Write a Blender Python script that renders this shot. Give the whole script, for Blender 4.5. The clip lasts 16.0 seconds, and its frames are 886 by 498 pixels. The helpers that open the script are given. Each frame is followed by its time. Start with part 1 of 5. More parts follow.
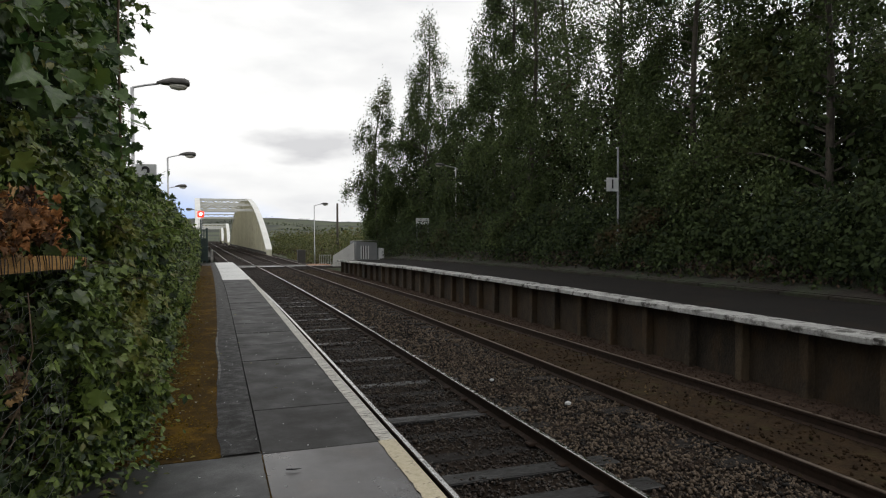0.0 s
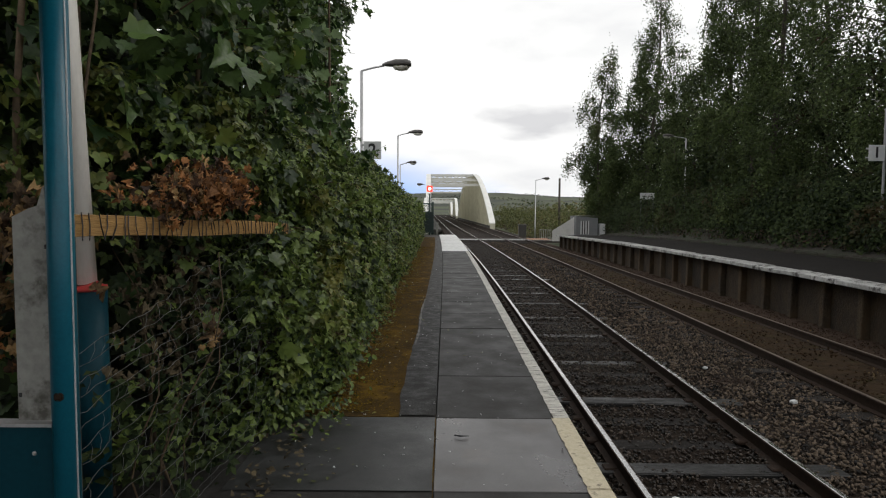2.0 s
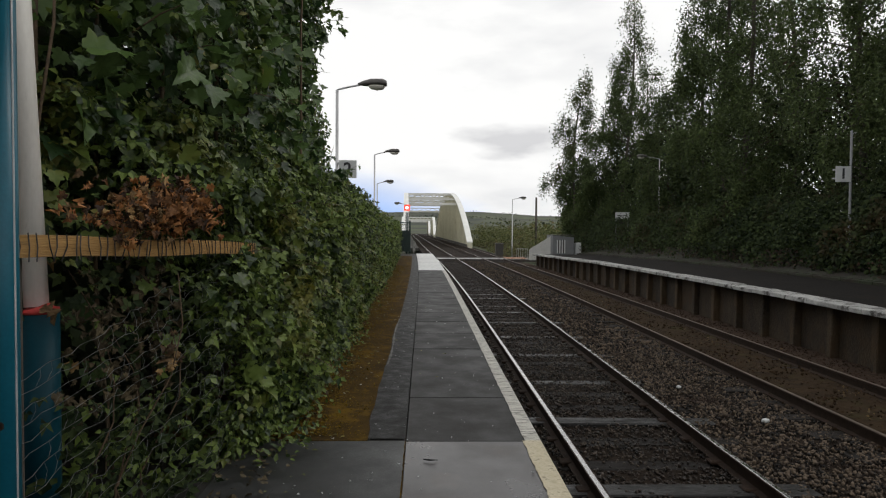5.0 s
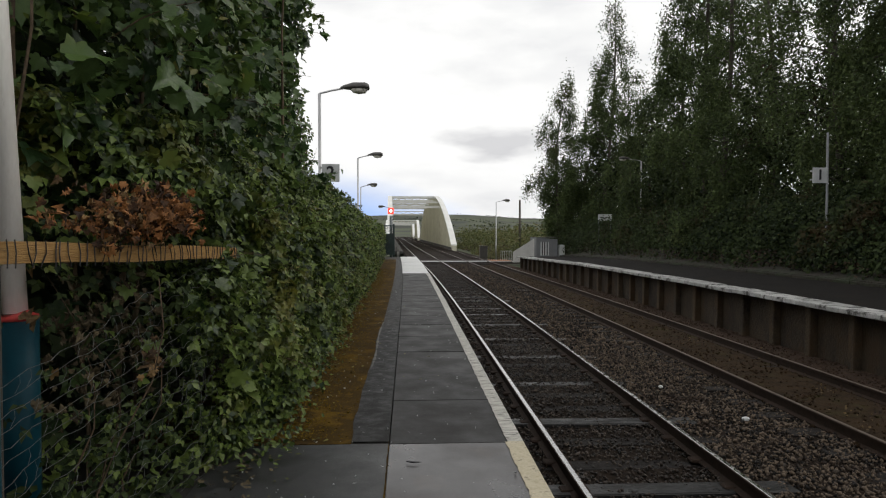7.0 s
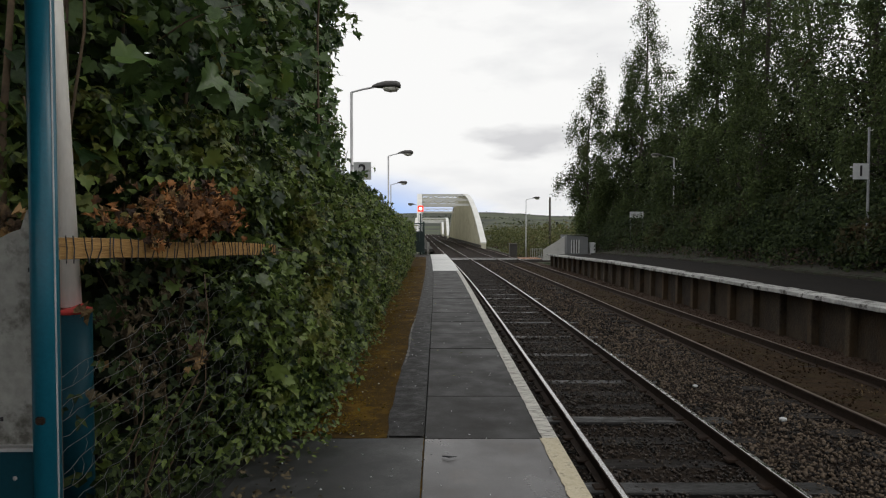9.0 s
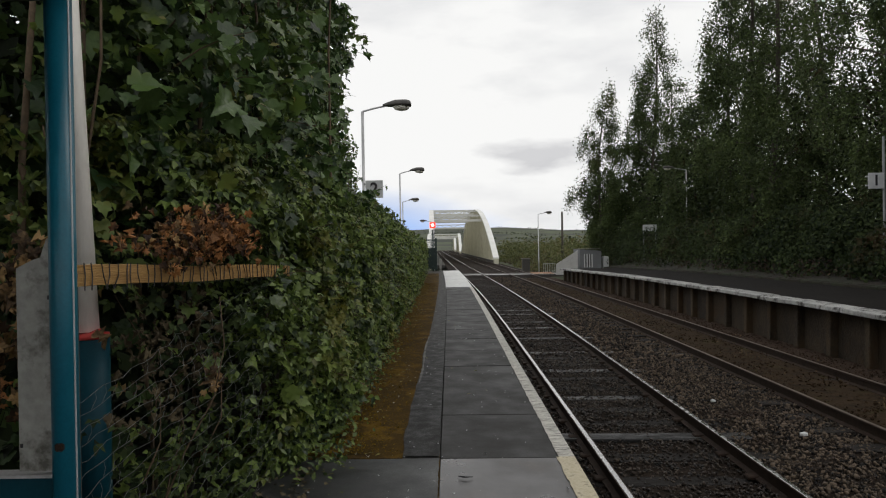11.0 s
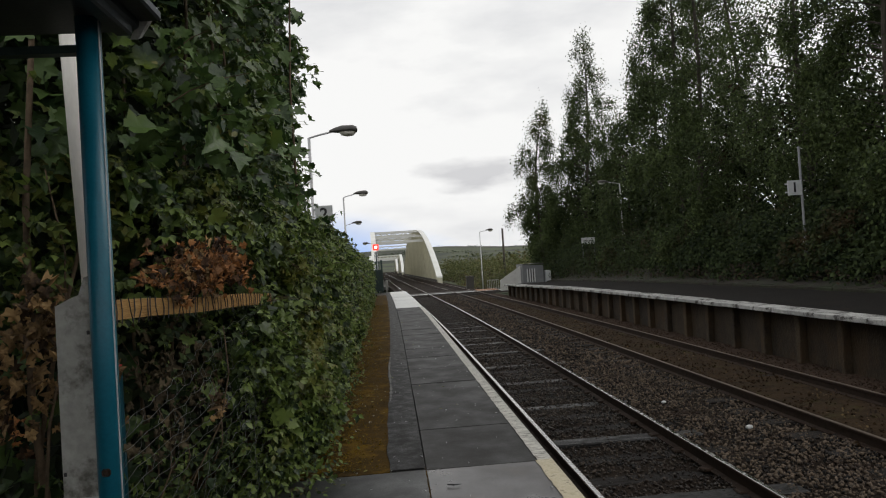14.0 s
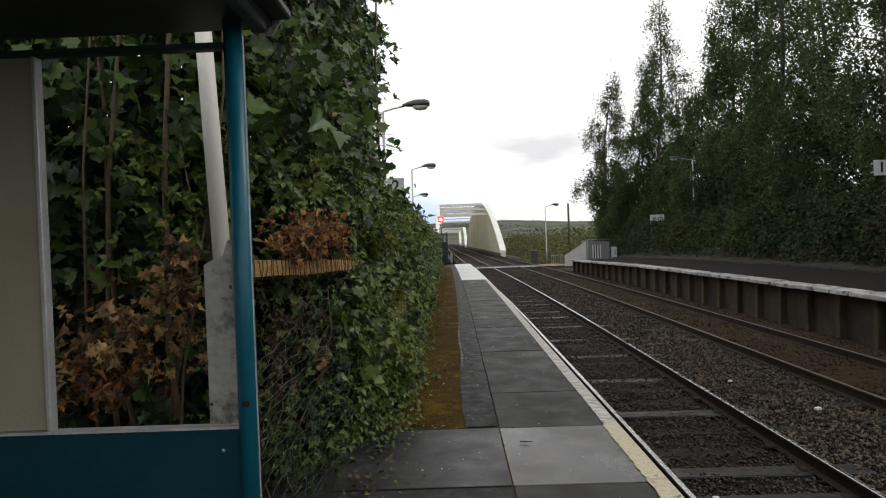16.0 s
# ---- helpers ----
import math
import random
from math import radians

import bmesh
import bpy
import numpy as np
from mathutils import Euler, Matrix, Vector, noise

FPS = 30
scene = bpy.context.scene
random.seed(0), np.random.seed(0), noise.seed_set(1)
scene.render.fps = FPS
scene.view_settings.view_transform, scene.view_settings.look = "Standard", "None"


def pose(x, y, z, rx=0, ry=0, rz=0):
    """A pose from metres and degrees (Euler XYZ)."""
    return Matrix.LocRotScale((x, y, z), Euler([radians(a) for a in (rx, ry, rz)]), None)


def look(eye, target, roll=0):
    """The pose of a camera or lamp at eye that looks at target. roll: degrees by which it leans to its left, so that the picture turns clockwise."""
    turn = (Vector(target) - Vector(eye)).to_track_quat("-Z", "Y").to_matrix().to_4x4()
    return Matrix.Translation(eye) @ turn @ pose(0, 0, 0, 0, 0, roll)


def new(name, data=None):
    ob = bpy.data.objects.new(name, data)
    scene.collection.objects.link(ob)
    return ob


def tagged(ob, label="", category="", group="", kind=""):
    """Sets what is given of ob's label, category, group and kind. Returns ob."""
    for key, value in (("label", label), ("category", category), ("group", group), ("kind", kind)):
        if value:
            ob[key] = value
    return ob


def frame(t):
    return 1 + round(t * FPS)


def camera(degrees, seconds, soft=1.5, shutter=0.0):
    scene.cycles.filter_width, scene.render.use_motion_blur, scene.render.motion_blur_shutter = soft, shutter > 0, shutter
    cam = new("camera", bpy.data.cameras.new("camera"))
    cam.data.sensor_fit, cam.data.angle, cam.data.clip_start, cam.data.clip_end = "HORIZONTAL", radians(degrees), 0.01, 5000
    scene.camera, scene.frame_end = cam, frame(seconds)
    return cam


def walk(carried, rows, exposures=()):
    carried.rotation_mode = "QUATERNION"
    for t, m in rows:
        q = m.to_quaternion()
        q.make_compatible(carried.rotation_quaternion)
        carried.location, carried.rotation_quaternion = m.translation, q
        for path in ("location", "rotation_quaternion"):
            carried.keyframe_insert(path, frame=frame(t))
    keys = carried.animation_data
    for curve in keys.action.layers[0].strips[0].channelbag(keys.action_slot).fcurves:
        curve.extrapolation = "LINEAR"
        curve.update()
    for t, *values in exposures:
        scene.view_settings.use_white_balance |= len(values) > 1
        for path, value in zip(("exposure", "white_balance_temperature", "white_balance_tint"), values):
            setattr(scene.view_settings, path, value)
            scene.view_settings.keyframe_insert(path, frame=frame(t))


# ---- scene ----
cam = camera(68.3, 16.0, 1.15)
PATH = [
    (0, (-1.171, 0.012, 1.433), (-0.511, 1.9, 1.388), -0.3),
    (0.5, (-1.061, 0.077, 1.41), (-0.548, 2.009, 1.344), -1.3),
    (1, (-0.878, 0.071, 1.384), (-0.673, 2.053, 1.213), 2.0),
    (1.5, (-0.851, 0.063, 1.395), (-0.791, 2.06, 1.296), 0.9),
    (2, (-0.841, 0.079, 1.405), (-0.848, 2.076, 1.284), 0.3),
    (2.5, (-0.827, 0.047, 1.407), (-0.895, 2.043, 1.311), 1.5),
    (3, (-0.806, 0.09, 1.408), (-0.815, 2.088, 1.339), 1.1),
    (3.5, (-0.798, 0.094, 1.41), (-0.8, 2.094, 1.354), 0.6),
    (4, (-0.795, 0.139, 1.412), (-0.772, 2.138, 1.339), 0.2),
    (6.5, (-0.775, 0.092, 1.411), (-0.677, 2.089, 1.366), 0.6),
    (7, (-0.772, 0.092, 1.414), (-0.664, 2.088, 1.36), 0.0),
    (7.5, (-0.772, 0.08, 1.408), (-0.656, 2.076, 1.369), 0.6),
    (8, (-0.785, 0.051, 1.417), (-0.726, 2.05, 1.4), 1.0),
    (8.5, (-0.802, 0.047, 1.415), (-0.752, 2.047, 1.39), 0.5),
    (9, (-0.813, 0.057, 1.41), (-0.794, 2.056, 1.349), 0.0),
    (9.5, (-0.808, 0.048, 1.413), (-0.793, 2.047, 1.375), 0.1),
    (10, (-0.814, 0.046, 1.422), (-0.847, 2.045, 1.402), -0.6),
    (12.5, (-0.814, 0.054, 1.431), (-0.807, 2.054, 1.421), -1.5),
    (13, (-0.839, 0.051, 1.422), (-1.023, 2.042, 1.395), -2.6),
    (13.5, (-0.893, -0.025, 1.43), (-1.057, 1.968, 1.432), -3.9),
    (14, (-1.061, -0.202, 1.442), (-0.897, 1.791, 1.485), -3.6),
    (14.5, (-1.175, -0.285, 1.454), (-0.983, 1.705, 1.431), -0.9),
    (15, (-1.188, -0.366, 1.447), (-1.204, 1.634, 1.44), -1.2),
    (15.5, (-1.107, -0.524, 1.419), (-1.116, 1.472, 1.28), -1.7),
    (16, (-1.193, -0.512, 1.444), (-1.225, 1.488, 1.414), -2.1),
]
walk(cam, [(t, look(eye, target, roll)) for t, eye, target, roll in PATH],
     [(0, -0.12), (1, -0.12), (2, -0.06), (2.5, 0.04), (3, 0.06), (3.5, -0.06), (4, -0.14), (6.5, -0.12), (8, -0.15), (9, -0.2), (10, -0.22), (12.5, -0.22), (14.5, -0.22), (15, -0.2), (15.5, -0.05), (16, 0.12)])

# ---------------------------------------------------------------- sky and light
world = bpy.data.worlds.new("sky")
scene.world = world
world.use_nodes = True
wn, wl = world.node_tree.nodes, world.node_tree.links
wn.clear()
w_out = wn.new("ShaderNodeOutputWorld")
w_sky = wn.new("ShaderNodeTexSky")
w_sky.sky_type, w_sky.sun_disc = "NISHITA", False
w_sky.sun_elevation, w_sky.sun_rotation = radians(45), radians(75)
w_coord = wn.new("ShaderNodeTexCoord")
w_map = wn.new("ShaderNodeMapping")
w_map.inputs["Scale"].default_value = (1.0, 1.0, 3.2)
w_noise = wn.new("ShaderNodeTexNoise")
w_noise.inputs["Scale"].default_value = 1.7
w_noise.inputs["Detail"].default_value = 7.0
w_noise.inputs["Roughness"].default_value = 0.55
w_cloud = wn.new("ShaderNodeValToRGB")          # thin to thick cloud
w_cloud.color_ramp.elements[0].position, w_cloud.color_ramp.elements[0].color = 0.36, (0.74, 0.75, 0.78, 1)
w_cloud.color_ramp.elements[1].position, w_cloud.color_ramp.elements[1].color = 0.56, (1.10, 1.10, 1.09, 1)
w_cover = wn.new("ShaderNodeValToRGB")          # where the cloud deck opens, low over the horizon
w_cover.color_ramp.elements[0].position, w_cover.color_ramp.elements[0].color = 0.55, (0.12, 0.12, 0.12, 1)
w_cover.color_ramp.elements[1].position, w_cover.color_ramp.elements[1].color = 1.35 / 1.5, (1, 1, 1, 1)
w_gap, w_far, w_scl = wn.new("ShaderNodeMapping"), wn.new("ShaderNodeVectorMath"), wn.new("ShaderNodeMath")
w_gap.inputs["Location"].default_value = (0.45, 0, 0.1)
w_gap.inputs["Scale"].default_value = (4.2, 0.0, 10.5)
w_far.operation, w_scl.operation = "LENGTH", "MULTIPLY"
w_scl.inputs[1].default_value = 1 / 1.5
w_fray = wn.new("ShaderNodeVectorMath")
w_fray.operation = "MULTIPLY_ADD"
w_fray.inputs[1].default_value = (0.5, 0, 0.5)
w_bg1, w_bg2 = wn.new("ShaderNodeBackground"), wn.new("ShaderNodeBackground")
w_bg1.inputs["Strength"].default_value = 0.36
w_bg2.inputs["Strength"].default_value = 1.0
w_mix = wn.new("ShaderNodeMixShader")
w_lift = wn.new("ShaderNodeVectorMath")          # the open sky is taken from higher up, clear of the haze
w_lift.inputs[1].default_value = (0, 0, 0.75)
wl.new(w_coord.outputs["Generated"], w_lift.inputs[0])
wl.new(w_lift.outputs["Vector"], w_sky.inputs["Vector"])
wl.new(w_coord.outputs["Generated"], w_map.inputs["Vector"])
wl.new(w_map.outputs["Vector"], w_noise.inputs["Vector"])
wl.new(w_noise.outputs["Fac"], w_cloud.inputs["Fac"])
wl.new(w_coord.outputs["Generated"], w_gap.inputs["Vector"])
wl.new(w_noise.outputs["Color"], w_fray.inputs[0])
wl.new(w_gap.outputs["Vector"], w_fray.inputs[2])
wl.new(w_fray.outputs["Vector"], w_far.inputs[0])
wl.new(w_far.outputs["Value"], w_scl.inputs[0])
wl.new(w_scl.outputs["Value"], w_cover.inputs["Fac"])
wl.new(w_sky.outputs["Color"], w_bg1.inputs["Color"])
# one grey cloud bank low ahead, drawn out sideways and torn by the noise
w_off, w_len, w_bank, w_mul = wn.new("ShaderNodeMapping"), wn.new("ShaderNodeVectorMath"), wn.new("ShaderNodeValToRGB"), wn.new("ShaderNodeMix")
w_off.inputs["Location"].default_value = (-2.62, 0, -6.1)
w_off.inputs["Scale"].default_value = (10.5, 0.0, 38.0)
w_tear = wn.new("ShaderNodeVectorMath")
w_tear.operation, w_len.operation = "MULTIPLY_ADD", "LENGTH"
w_tear.inputs[1].default_value = (2.2, 0, 2.2)
wl.new(w_coord.outputs["Generated"], w_off.inputs["Vector"])
w_fine = wn.new("ShaderNodeTexNoise")
w_fine.inputs["Scale"].default_value, w_fine.inputs["Detail"].default_value = 9.0, 6.0
wl.new(w_map.outputs["Vector"], w_fine.inputs["Vector"])
wl.new(w_fine.outputs["Color"], w_tear.inputs[0])
wl.new(w_off.outputs["Vector"], w_tear.inputs[2])
wl.new(w_tear.outputs["Vector"], w_len.inputs[0])
w_bank.color_ramp.elements[0].position, w_bank.color_ramp.elements[0].color = 0.35, (0.70, 0.70, 0.72, 1)
w_bank.color_ramp.elements[1].position, w_bank.color_ramp.elements[1].color = 1.0, (1, 1, 1, 1)
wl.new(w_len.outputs["Value"], w_bank.inputs["Fac"])
w_mul.data_type, w_mul.blend_type = "RGBA", "MULTIPLY"
w_mul.inputs["Factor"].default_value = 1.0
wl.new(w_cloud.outputs["Color"], w_mul.inputs["A"])
wl.new(w_bank.outputs["Color"], w_mul.inputs["B"])
wl.new(w_mul.outputs["Result"], w_bg2.inputs["Color"])
wl.new(w_cover.outputs["Color"], w_mix.inputs["Fac"])
wl.new(w_bg1.outputs["Background"], w_mix.inputs[1])
wl.new(w_bg2.outputs["Background"], w_mix.inputs[2])
wl.new(w_mix.outputs["Shader"], w_out.inputs["Surface"])

sun = new("sun", bpy.data.lights.new("sun", "SUN"))
sun.data.energy, sun.data.angle, sun.data.color = 0.6, radians(25), (1.0, 0.96, 0.9)
sun.matrix_world = look((68.3, 26.3, 70.7), (0, 8, 0))


# ---------------------------------------------------------------- materials
def surface(name, dark, light, scale=6.0, rough=0.8, bump=0.3, bump_scale=60.0, metal=0.0, spots=None, spot_at=0.62,
            spot_scale=2.0, rough_low=None, piece=0.0, leaf=0.0, island=0.0, stretch=(1, 1, 1), spec=0.5):
    """A worn surface: two tones mixed by noise at two scales, spots of a third, bump, and gloss that varies."""
    m = bpy.data.materials.new(name)
    m.use_nodes = True
    n, l = m.node_tree.nodes, m.node_tree.links
    b = n["Principled BSDF"]
    geo = n.new("ShaderNodeNewGeometry")
    mapping = n.new("ShaderNodeMapping")
    mapping.inputs["Scale"].default_value = stretch
    l.new(geo.outputs["Position"], mapping.inputs["Vector"])
    na, nb = n.new("ShaderNodeTexNoise"), n.new("ShaderNodeTexNoise")
    na.inputs["Scale"].default_value, na.inputs["Detail"].default_value, na.inputs["Roughness"].default_value = scale, 6, 0.65
    nb.inputs["Scale"].default_value, nb.inputs["Detail"].default_value = bump_scale, 4
    l.new(mapping.outputs[0], na.inputs["Vector"])
    l.new(mapping.outputs[0], nb.inputs["Vector"])
    add = n.new("ShaderNodeMath")
    add.operation = "MULTIPLY_ADD"
    l.new(nb.outputs["Fac"], add.inputs[0])
    add.inputs[1].default_value = 0.5
    l.new(na.outputs["Fac"], add.inputs[2])
    tone = add.outputs[0]
    for strength, source, socket in ((piece, "ShaderNodeObjectInfo", "Random"), (island, "ShaderNodeNewGeometry", "Random Per Island")):
        if strength:
            info = n.new(source)
            more = n.new("ShaderNodeMath")
            more.operation = "MULTIPLY_ADD"
            l.new(info.outputs[socket], more.inputs[0])
            more.inputs[1].default_value = strength
            l.new(tone, more.inputs[2])
            sub = n.new("ShaderNodeMath")
            sub.operation = "SUBTRACT"
            l.new(more.outputs[0], sub.inputs[0])
            sub.inputs[1].default_value = strength / 2
            tone = sub.outputs[0]
    ramp = n.new("ShaderNodeValToRGB")
    ramp.color_ramp.elements[0].position, ramp.color_ramp.elements[0].color = 0.45, (*dark, 1)
    ramp.color_ramp.elements[1].position, ramp.color_ramp.elements[1].color = 1.0, (*light, 1)
    l.new(tone, ramp.inputs["Fac"])
    colour = ramp.outputs["Color"]
    if spots:
        nc = n.new("ShaderNodeTexNoise")
        nc.inputs["Scale"].default_value, nc.inputs["Detail"].default_value, nc.inputs["Roughness"].default_value = spot_scale, 8, 0.7
        l.new(mapping.outputs[0], nc.inputs["Vector"])
        cut = n.new("ShaderNodeValToRGB")
        cut.color_ramp.elements[0].position, cut.color_ramp.elements[1].position = spot_at - 0.05, spot_at + 0.06
        l.new(nc.outputs["Fac"], cut.inputs["Fac"])
        mix = n.new("ShaderNodeMix")
        mix.data_type = "RGBA"
        l.new(cut.outputs["Color"], mix.inputs["Factor"])
        l.new(colour, mix.inputs["A"])
        mix.inputs["B"].default_value = (*spots, 1)
        colour = mix.outputs["Result"]
    l.new(colour, b.inputs["Base Color"])
    b.inputs["Metallic"].default_value = metal
    b.inputs["Specular IOR Level"].default_value = spec
    if rough_low is None:
        b.inputs["Roughness"].default_value = rough
    else:
        span = n.new("ShaderNodeMapRange")
        span.inputs["From Min"].default_value, span.inputs["From Max"].default_value = 0.35, 0.65
        span.inputs["To Min"].default_value, span.inputs["To Max"].default_value = rough_low, rough
        l.new(na.outputs["Fac"], span.inputs["Value"])
        l.new(span.outputs["Result"], b.inputs["Roughness"])
    if bump:
        bn = n.new("ShaderNodeBump")
        bn.inputs["Strength"].default_value, bn.inputs["Distance"].default_value = bump, 0.6 / bump_scale
        l.new(nb.outputs["Fac"], bn.inputs["Height"])
        l.new(bn.outputs["Normal"], b.inputs["Normal"])
    if leaf:
        tr = n.new("ShaderNodeBsdfTranslucent")
        l.new(colour, tr.inputs["Color"])
        ms = n.new("ShaderNodeMixShader")
        ms.inputs["Fac"].default_value = leaf
        l.new(b.outputs["BSDF"], ms.inputs[1])
        l.new(tr.outputs["BSDF"], ms.inputs[2])
        l.new(ms.outputs["Shader"], n["Material Output"].inputs["Surface"])
    return m


def glow(name, colour, strength):
    m = bpy.data.materials.new(name)
    m.use_nodes = True
    b = m.node_tree.nodes["Principled BSDF"]
    b.inputs["Base Color"].default_value = (*colour, 1)
    b.inputs["Emission Color"].default_value = (*colour, 1)
    b.inputs["Emission Strength"].default_value = strength
    return m


M_ASPHALT = surface("asphalt", (0.0095, 0.0088, 0.0078), (0.028, 0.026, 0.0235), 9.0, 0.85, 0.6, 140, spots=(0.075, 0.070, 0.062), spot_at=0.69, spot_scale=45, rough_low=0.5, spec=0.3)
M_ASPHALT_FAR = surface("asphalt_dry", (0.005, 0.0042, 0.0036), (0.014, 0.0118, 0.0102), 1.2, 0.95, 0.4, 90, spots=(0.018, 0.012, 0.008), spot_at=0.6, spot_scale=1.0, spec=0.15)
M_MOSS = surface("mossy_asphalt", (0.017, 0.011, 0.004), (0.080, 0.046, 0.008), 3.2, 0.95, 0.9, 120, spots=(0.118, 0.068, 0.008), spec=0.12, spot_at=0.57, spot_scale=2.6)
M_SLAB = surface("coping_slab", (0.0082, 0.0077, 0.0070), (0.0235, 0.022, 0.0203), 2.6, 0.75, 0.10, 110, spots=(0.085, 0.076, 0.066), spot_at=0.675, spot_scale=55, rough_low=0.52, spec=0.34, piece=0.30)
M_WETSLAB = surface("smooth_wet_slab", (0.032, 0.030, 0.030), (0.080, 0.074, 0.072), 1.6, 0.5, 0.12, 200, spots=(0.078, 0.068, 0.062), spot_at=0.58, spot_scale=2.2, rough_low=0.22)
M_WHITE = surface("worn_white_paint", (0.42, 0.42, 0.41), (0.80, 0.80, 0.78), 8.0, 0.6, 0.3, 70, spots=(0.12, 0.12, 0.11), spot_at=0.66, spot_scale=9, piece=0.1)
M_LINE = surface("worn_edge_line", (0.30, 0.285, 0.25), (0.66, 0.64, 0.58), 12.0, 0.7, 0.5, 60, spots=(0.07, 0.066, 0.058), spot_at=0.56, spot_scale=26, stretch=(0.35, 1.9, 1))
M_COPING = surface("weathered_white_coping", (0.20, 0.20, 0.19), (0.50, 0.495, 0.475), 5.0, 0.75, 0.4, 50, spots=(0.05, 0.047, 0.040), spot_at=0.55, spot_scale=3.6, piece=0.25)
M_CREAM = surface("cream_edge_line", (0.36, 0.31, 0.20), (0.62, 0.55, 0.40), 14.0, 0.65, 0.3, 70, spots=(0.12, 0.10, 0.065), spot_at=0.60, spot_scale=14)
M_CONCRETE = surface("stained_concrete", (0.007, 0.005, 0.0032), (0.078, 0.055, 0.031), 3.0, 0.9, 0.9, 30, spots=(0.060, 0.036, 0.016), spot_at=0.55, spot_scale=1.9, piece=0.3, stretch=(1, 1, 0.6))
# wall panels: a darker tone of the post concrete
M_PANEL = surface("dark_wall_panel", (0.006, 0.0042, 0.0027), (0.048, 0.033, 0.018), 3.0, 0.9, 0.9, 30, spots=(0.046, 0.027, 0.011), spot_at=0.56, spot_scale=1.9, piece=0.3, stretch=(1, 1, 0.6))
M_PLATWALL = surface("dark_platform_wall", (0.02, 0.016, 0.012), (0.06, 0.048, 0.036), 2.0, 0.95, 0.4, 40)
M_BALLAST = surface("ballast_bed", (0.0055, 0.0040, 0.0029), (0.026, 0.0175, 0.0118), 14.0, 0.95, 1.0, 26, spec=0.12)
M_STONE = surface("ballast_stone", (0.0065, 0.005, 0.004), (0.125, 0.092, 0.064), 5.0, 0.8, 0.3, 120, spec=0.35, island=1.0, spots=(0.030, 0.016, 0.009), spot_at=0.60, spot_scale=1.4)
M_STONEOIL = surface("oily_ballast_stone", (0.004, 0.0032, 0.0027), (0.058, 0.042, 0.030), 5.0, 0.7, 0.3, 120, spec=0.4, island=0.9, rough_low=0.4, spots=(0.016, 0.0085, 0.005), spot_at=0.56, spot_scale=1.4)
M_DIRT = surface("dirty_ballast", (0.009, 0.0056, 0.0032), (0.050, 0.031, 0.0155), 5.0, 0.95, 0.9, 30, spots=(0.040, 0.034, 0.013), spec=0.12, spot_at=0.60, spot_scale=2.0)
M_CESS = surface("cess_grit", (0.018, 0.0115, 0.0078), (0.085, 0.056, 0.040), 9.0, 0.95, 0.9, 40, spec=0.15, spots=(0.03, 0.02, 0.011), spot_at=0.6, spot_scale=2.2)
M_SLEEPER = surface("tarred_timber", (0.005, 0.0042, 0.0036), (0.017, 0.0135, 0.011), 5.0, 0.95, 0.6, 30, rough_low=0.6, spec=0.2, piece=0.2, stretch=(0.4, 2.0, 1))
M_SLEEPERWET = surface("wet_tarred_timber", (0.006, 0.006, 0.006), (0.018, 0.017, 0.016), 3.5, 0.85, 0.3, 30, rough_low=0.22, spec=0.35, stretch=(0.8, 2.0, 1))
M_RAILTOP = surface("polished_rail_head", (0.42, 0.415, 0.41), (0.62, 0.61, 0.60), 10, 0.32, 0.05, 60, metal=1.0, rough_low=0.18)
M_RAIL = surface("rusty_rail_steel", (0.012, 0.0075, 0.005), (0.042, 0.0245, 0.0155), 12, 0.8, 0.3, 80, metal=0.1, spec=0.25)
M_RAILTOP2 = surface("dull_rail_head", (0.07, 0.050, 0.038), (0.22, 0.18, 0.145), 14, 0.55, 0.1, 60, metal=0.8, rough_low=0.35)
M_EARTH = surface("earth_and_weeds", (0.006, 0.0045, 0.003), (0.024, 0.017, 0.009), 1.2, 0.95, 0.8, 14, spots=(0.020, 0.026, 0.010), spot_at=0.52, spot_scale=0.8)
M_LAND = surface("fields_and_woods", (0.032, 0.044, 0.017), (0.095, 0.108, 0.042), 0.005, 0.95, 0.0, 0.02, spots=(0.014, 0.020, 0.010), spot_at=0.49, spot_scale=0.005)
M_LEAF = surface("hedge_leaf", (0.017, 0.036, 0.009), (0.148, 0.205, 0.044), 1.2, 0.55, 0.15, 60, island=0.85, spots=(0.165, 0.160, 0.030), spot_at=0.59, spot_scale=1.1, leaf=0.32, rough_low=0.36, spec=0.38)
M_SYCAMORE = surface("sycamore_leaf", (0.018, 0.042, 0.012), (0.100, 0.165, 0.045), 1.0, 0.55, 0.25, 50, island=0.85, spots=(0.115, 0.160, 0.024), spot_at=0.60, spot_scale=0.9, leaf=0.32, rough_low=0.34, spec=0.45)
M_LEAFYELLOW = surface("yellowing_leaf", (0.07, 0.085, 0.02), (0.22, 0.20, 0.05), 3, 0.55, 0.15, 60, island=0.6, leaf=0.25)
M_LEAFDEAD = surface("dead_leaf", (0.030, 0.014, 0.006), (0.40, 0.175, 0.055), 9, 0.75, 0.4, 60, island=0.95, leaf=0.2, spots=(0.07, 0.032, 0.012), spot_at=0.58, spot_scale=14)
M_LEAFPALE = surface("pale_dead_leaf", (0.045, 0.025, 0.010), (0.38, 0.24, 0.10), 9, 0.75, 0.4, 60, island=0.9, leaf=0.2, spots=(0.10, 0.052, 0.020), spot_at=0.60, spot_scale=14)
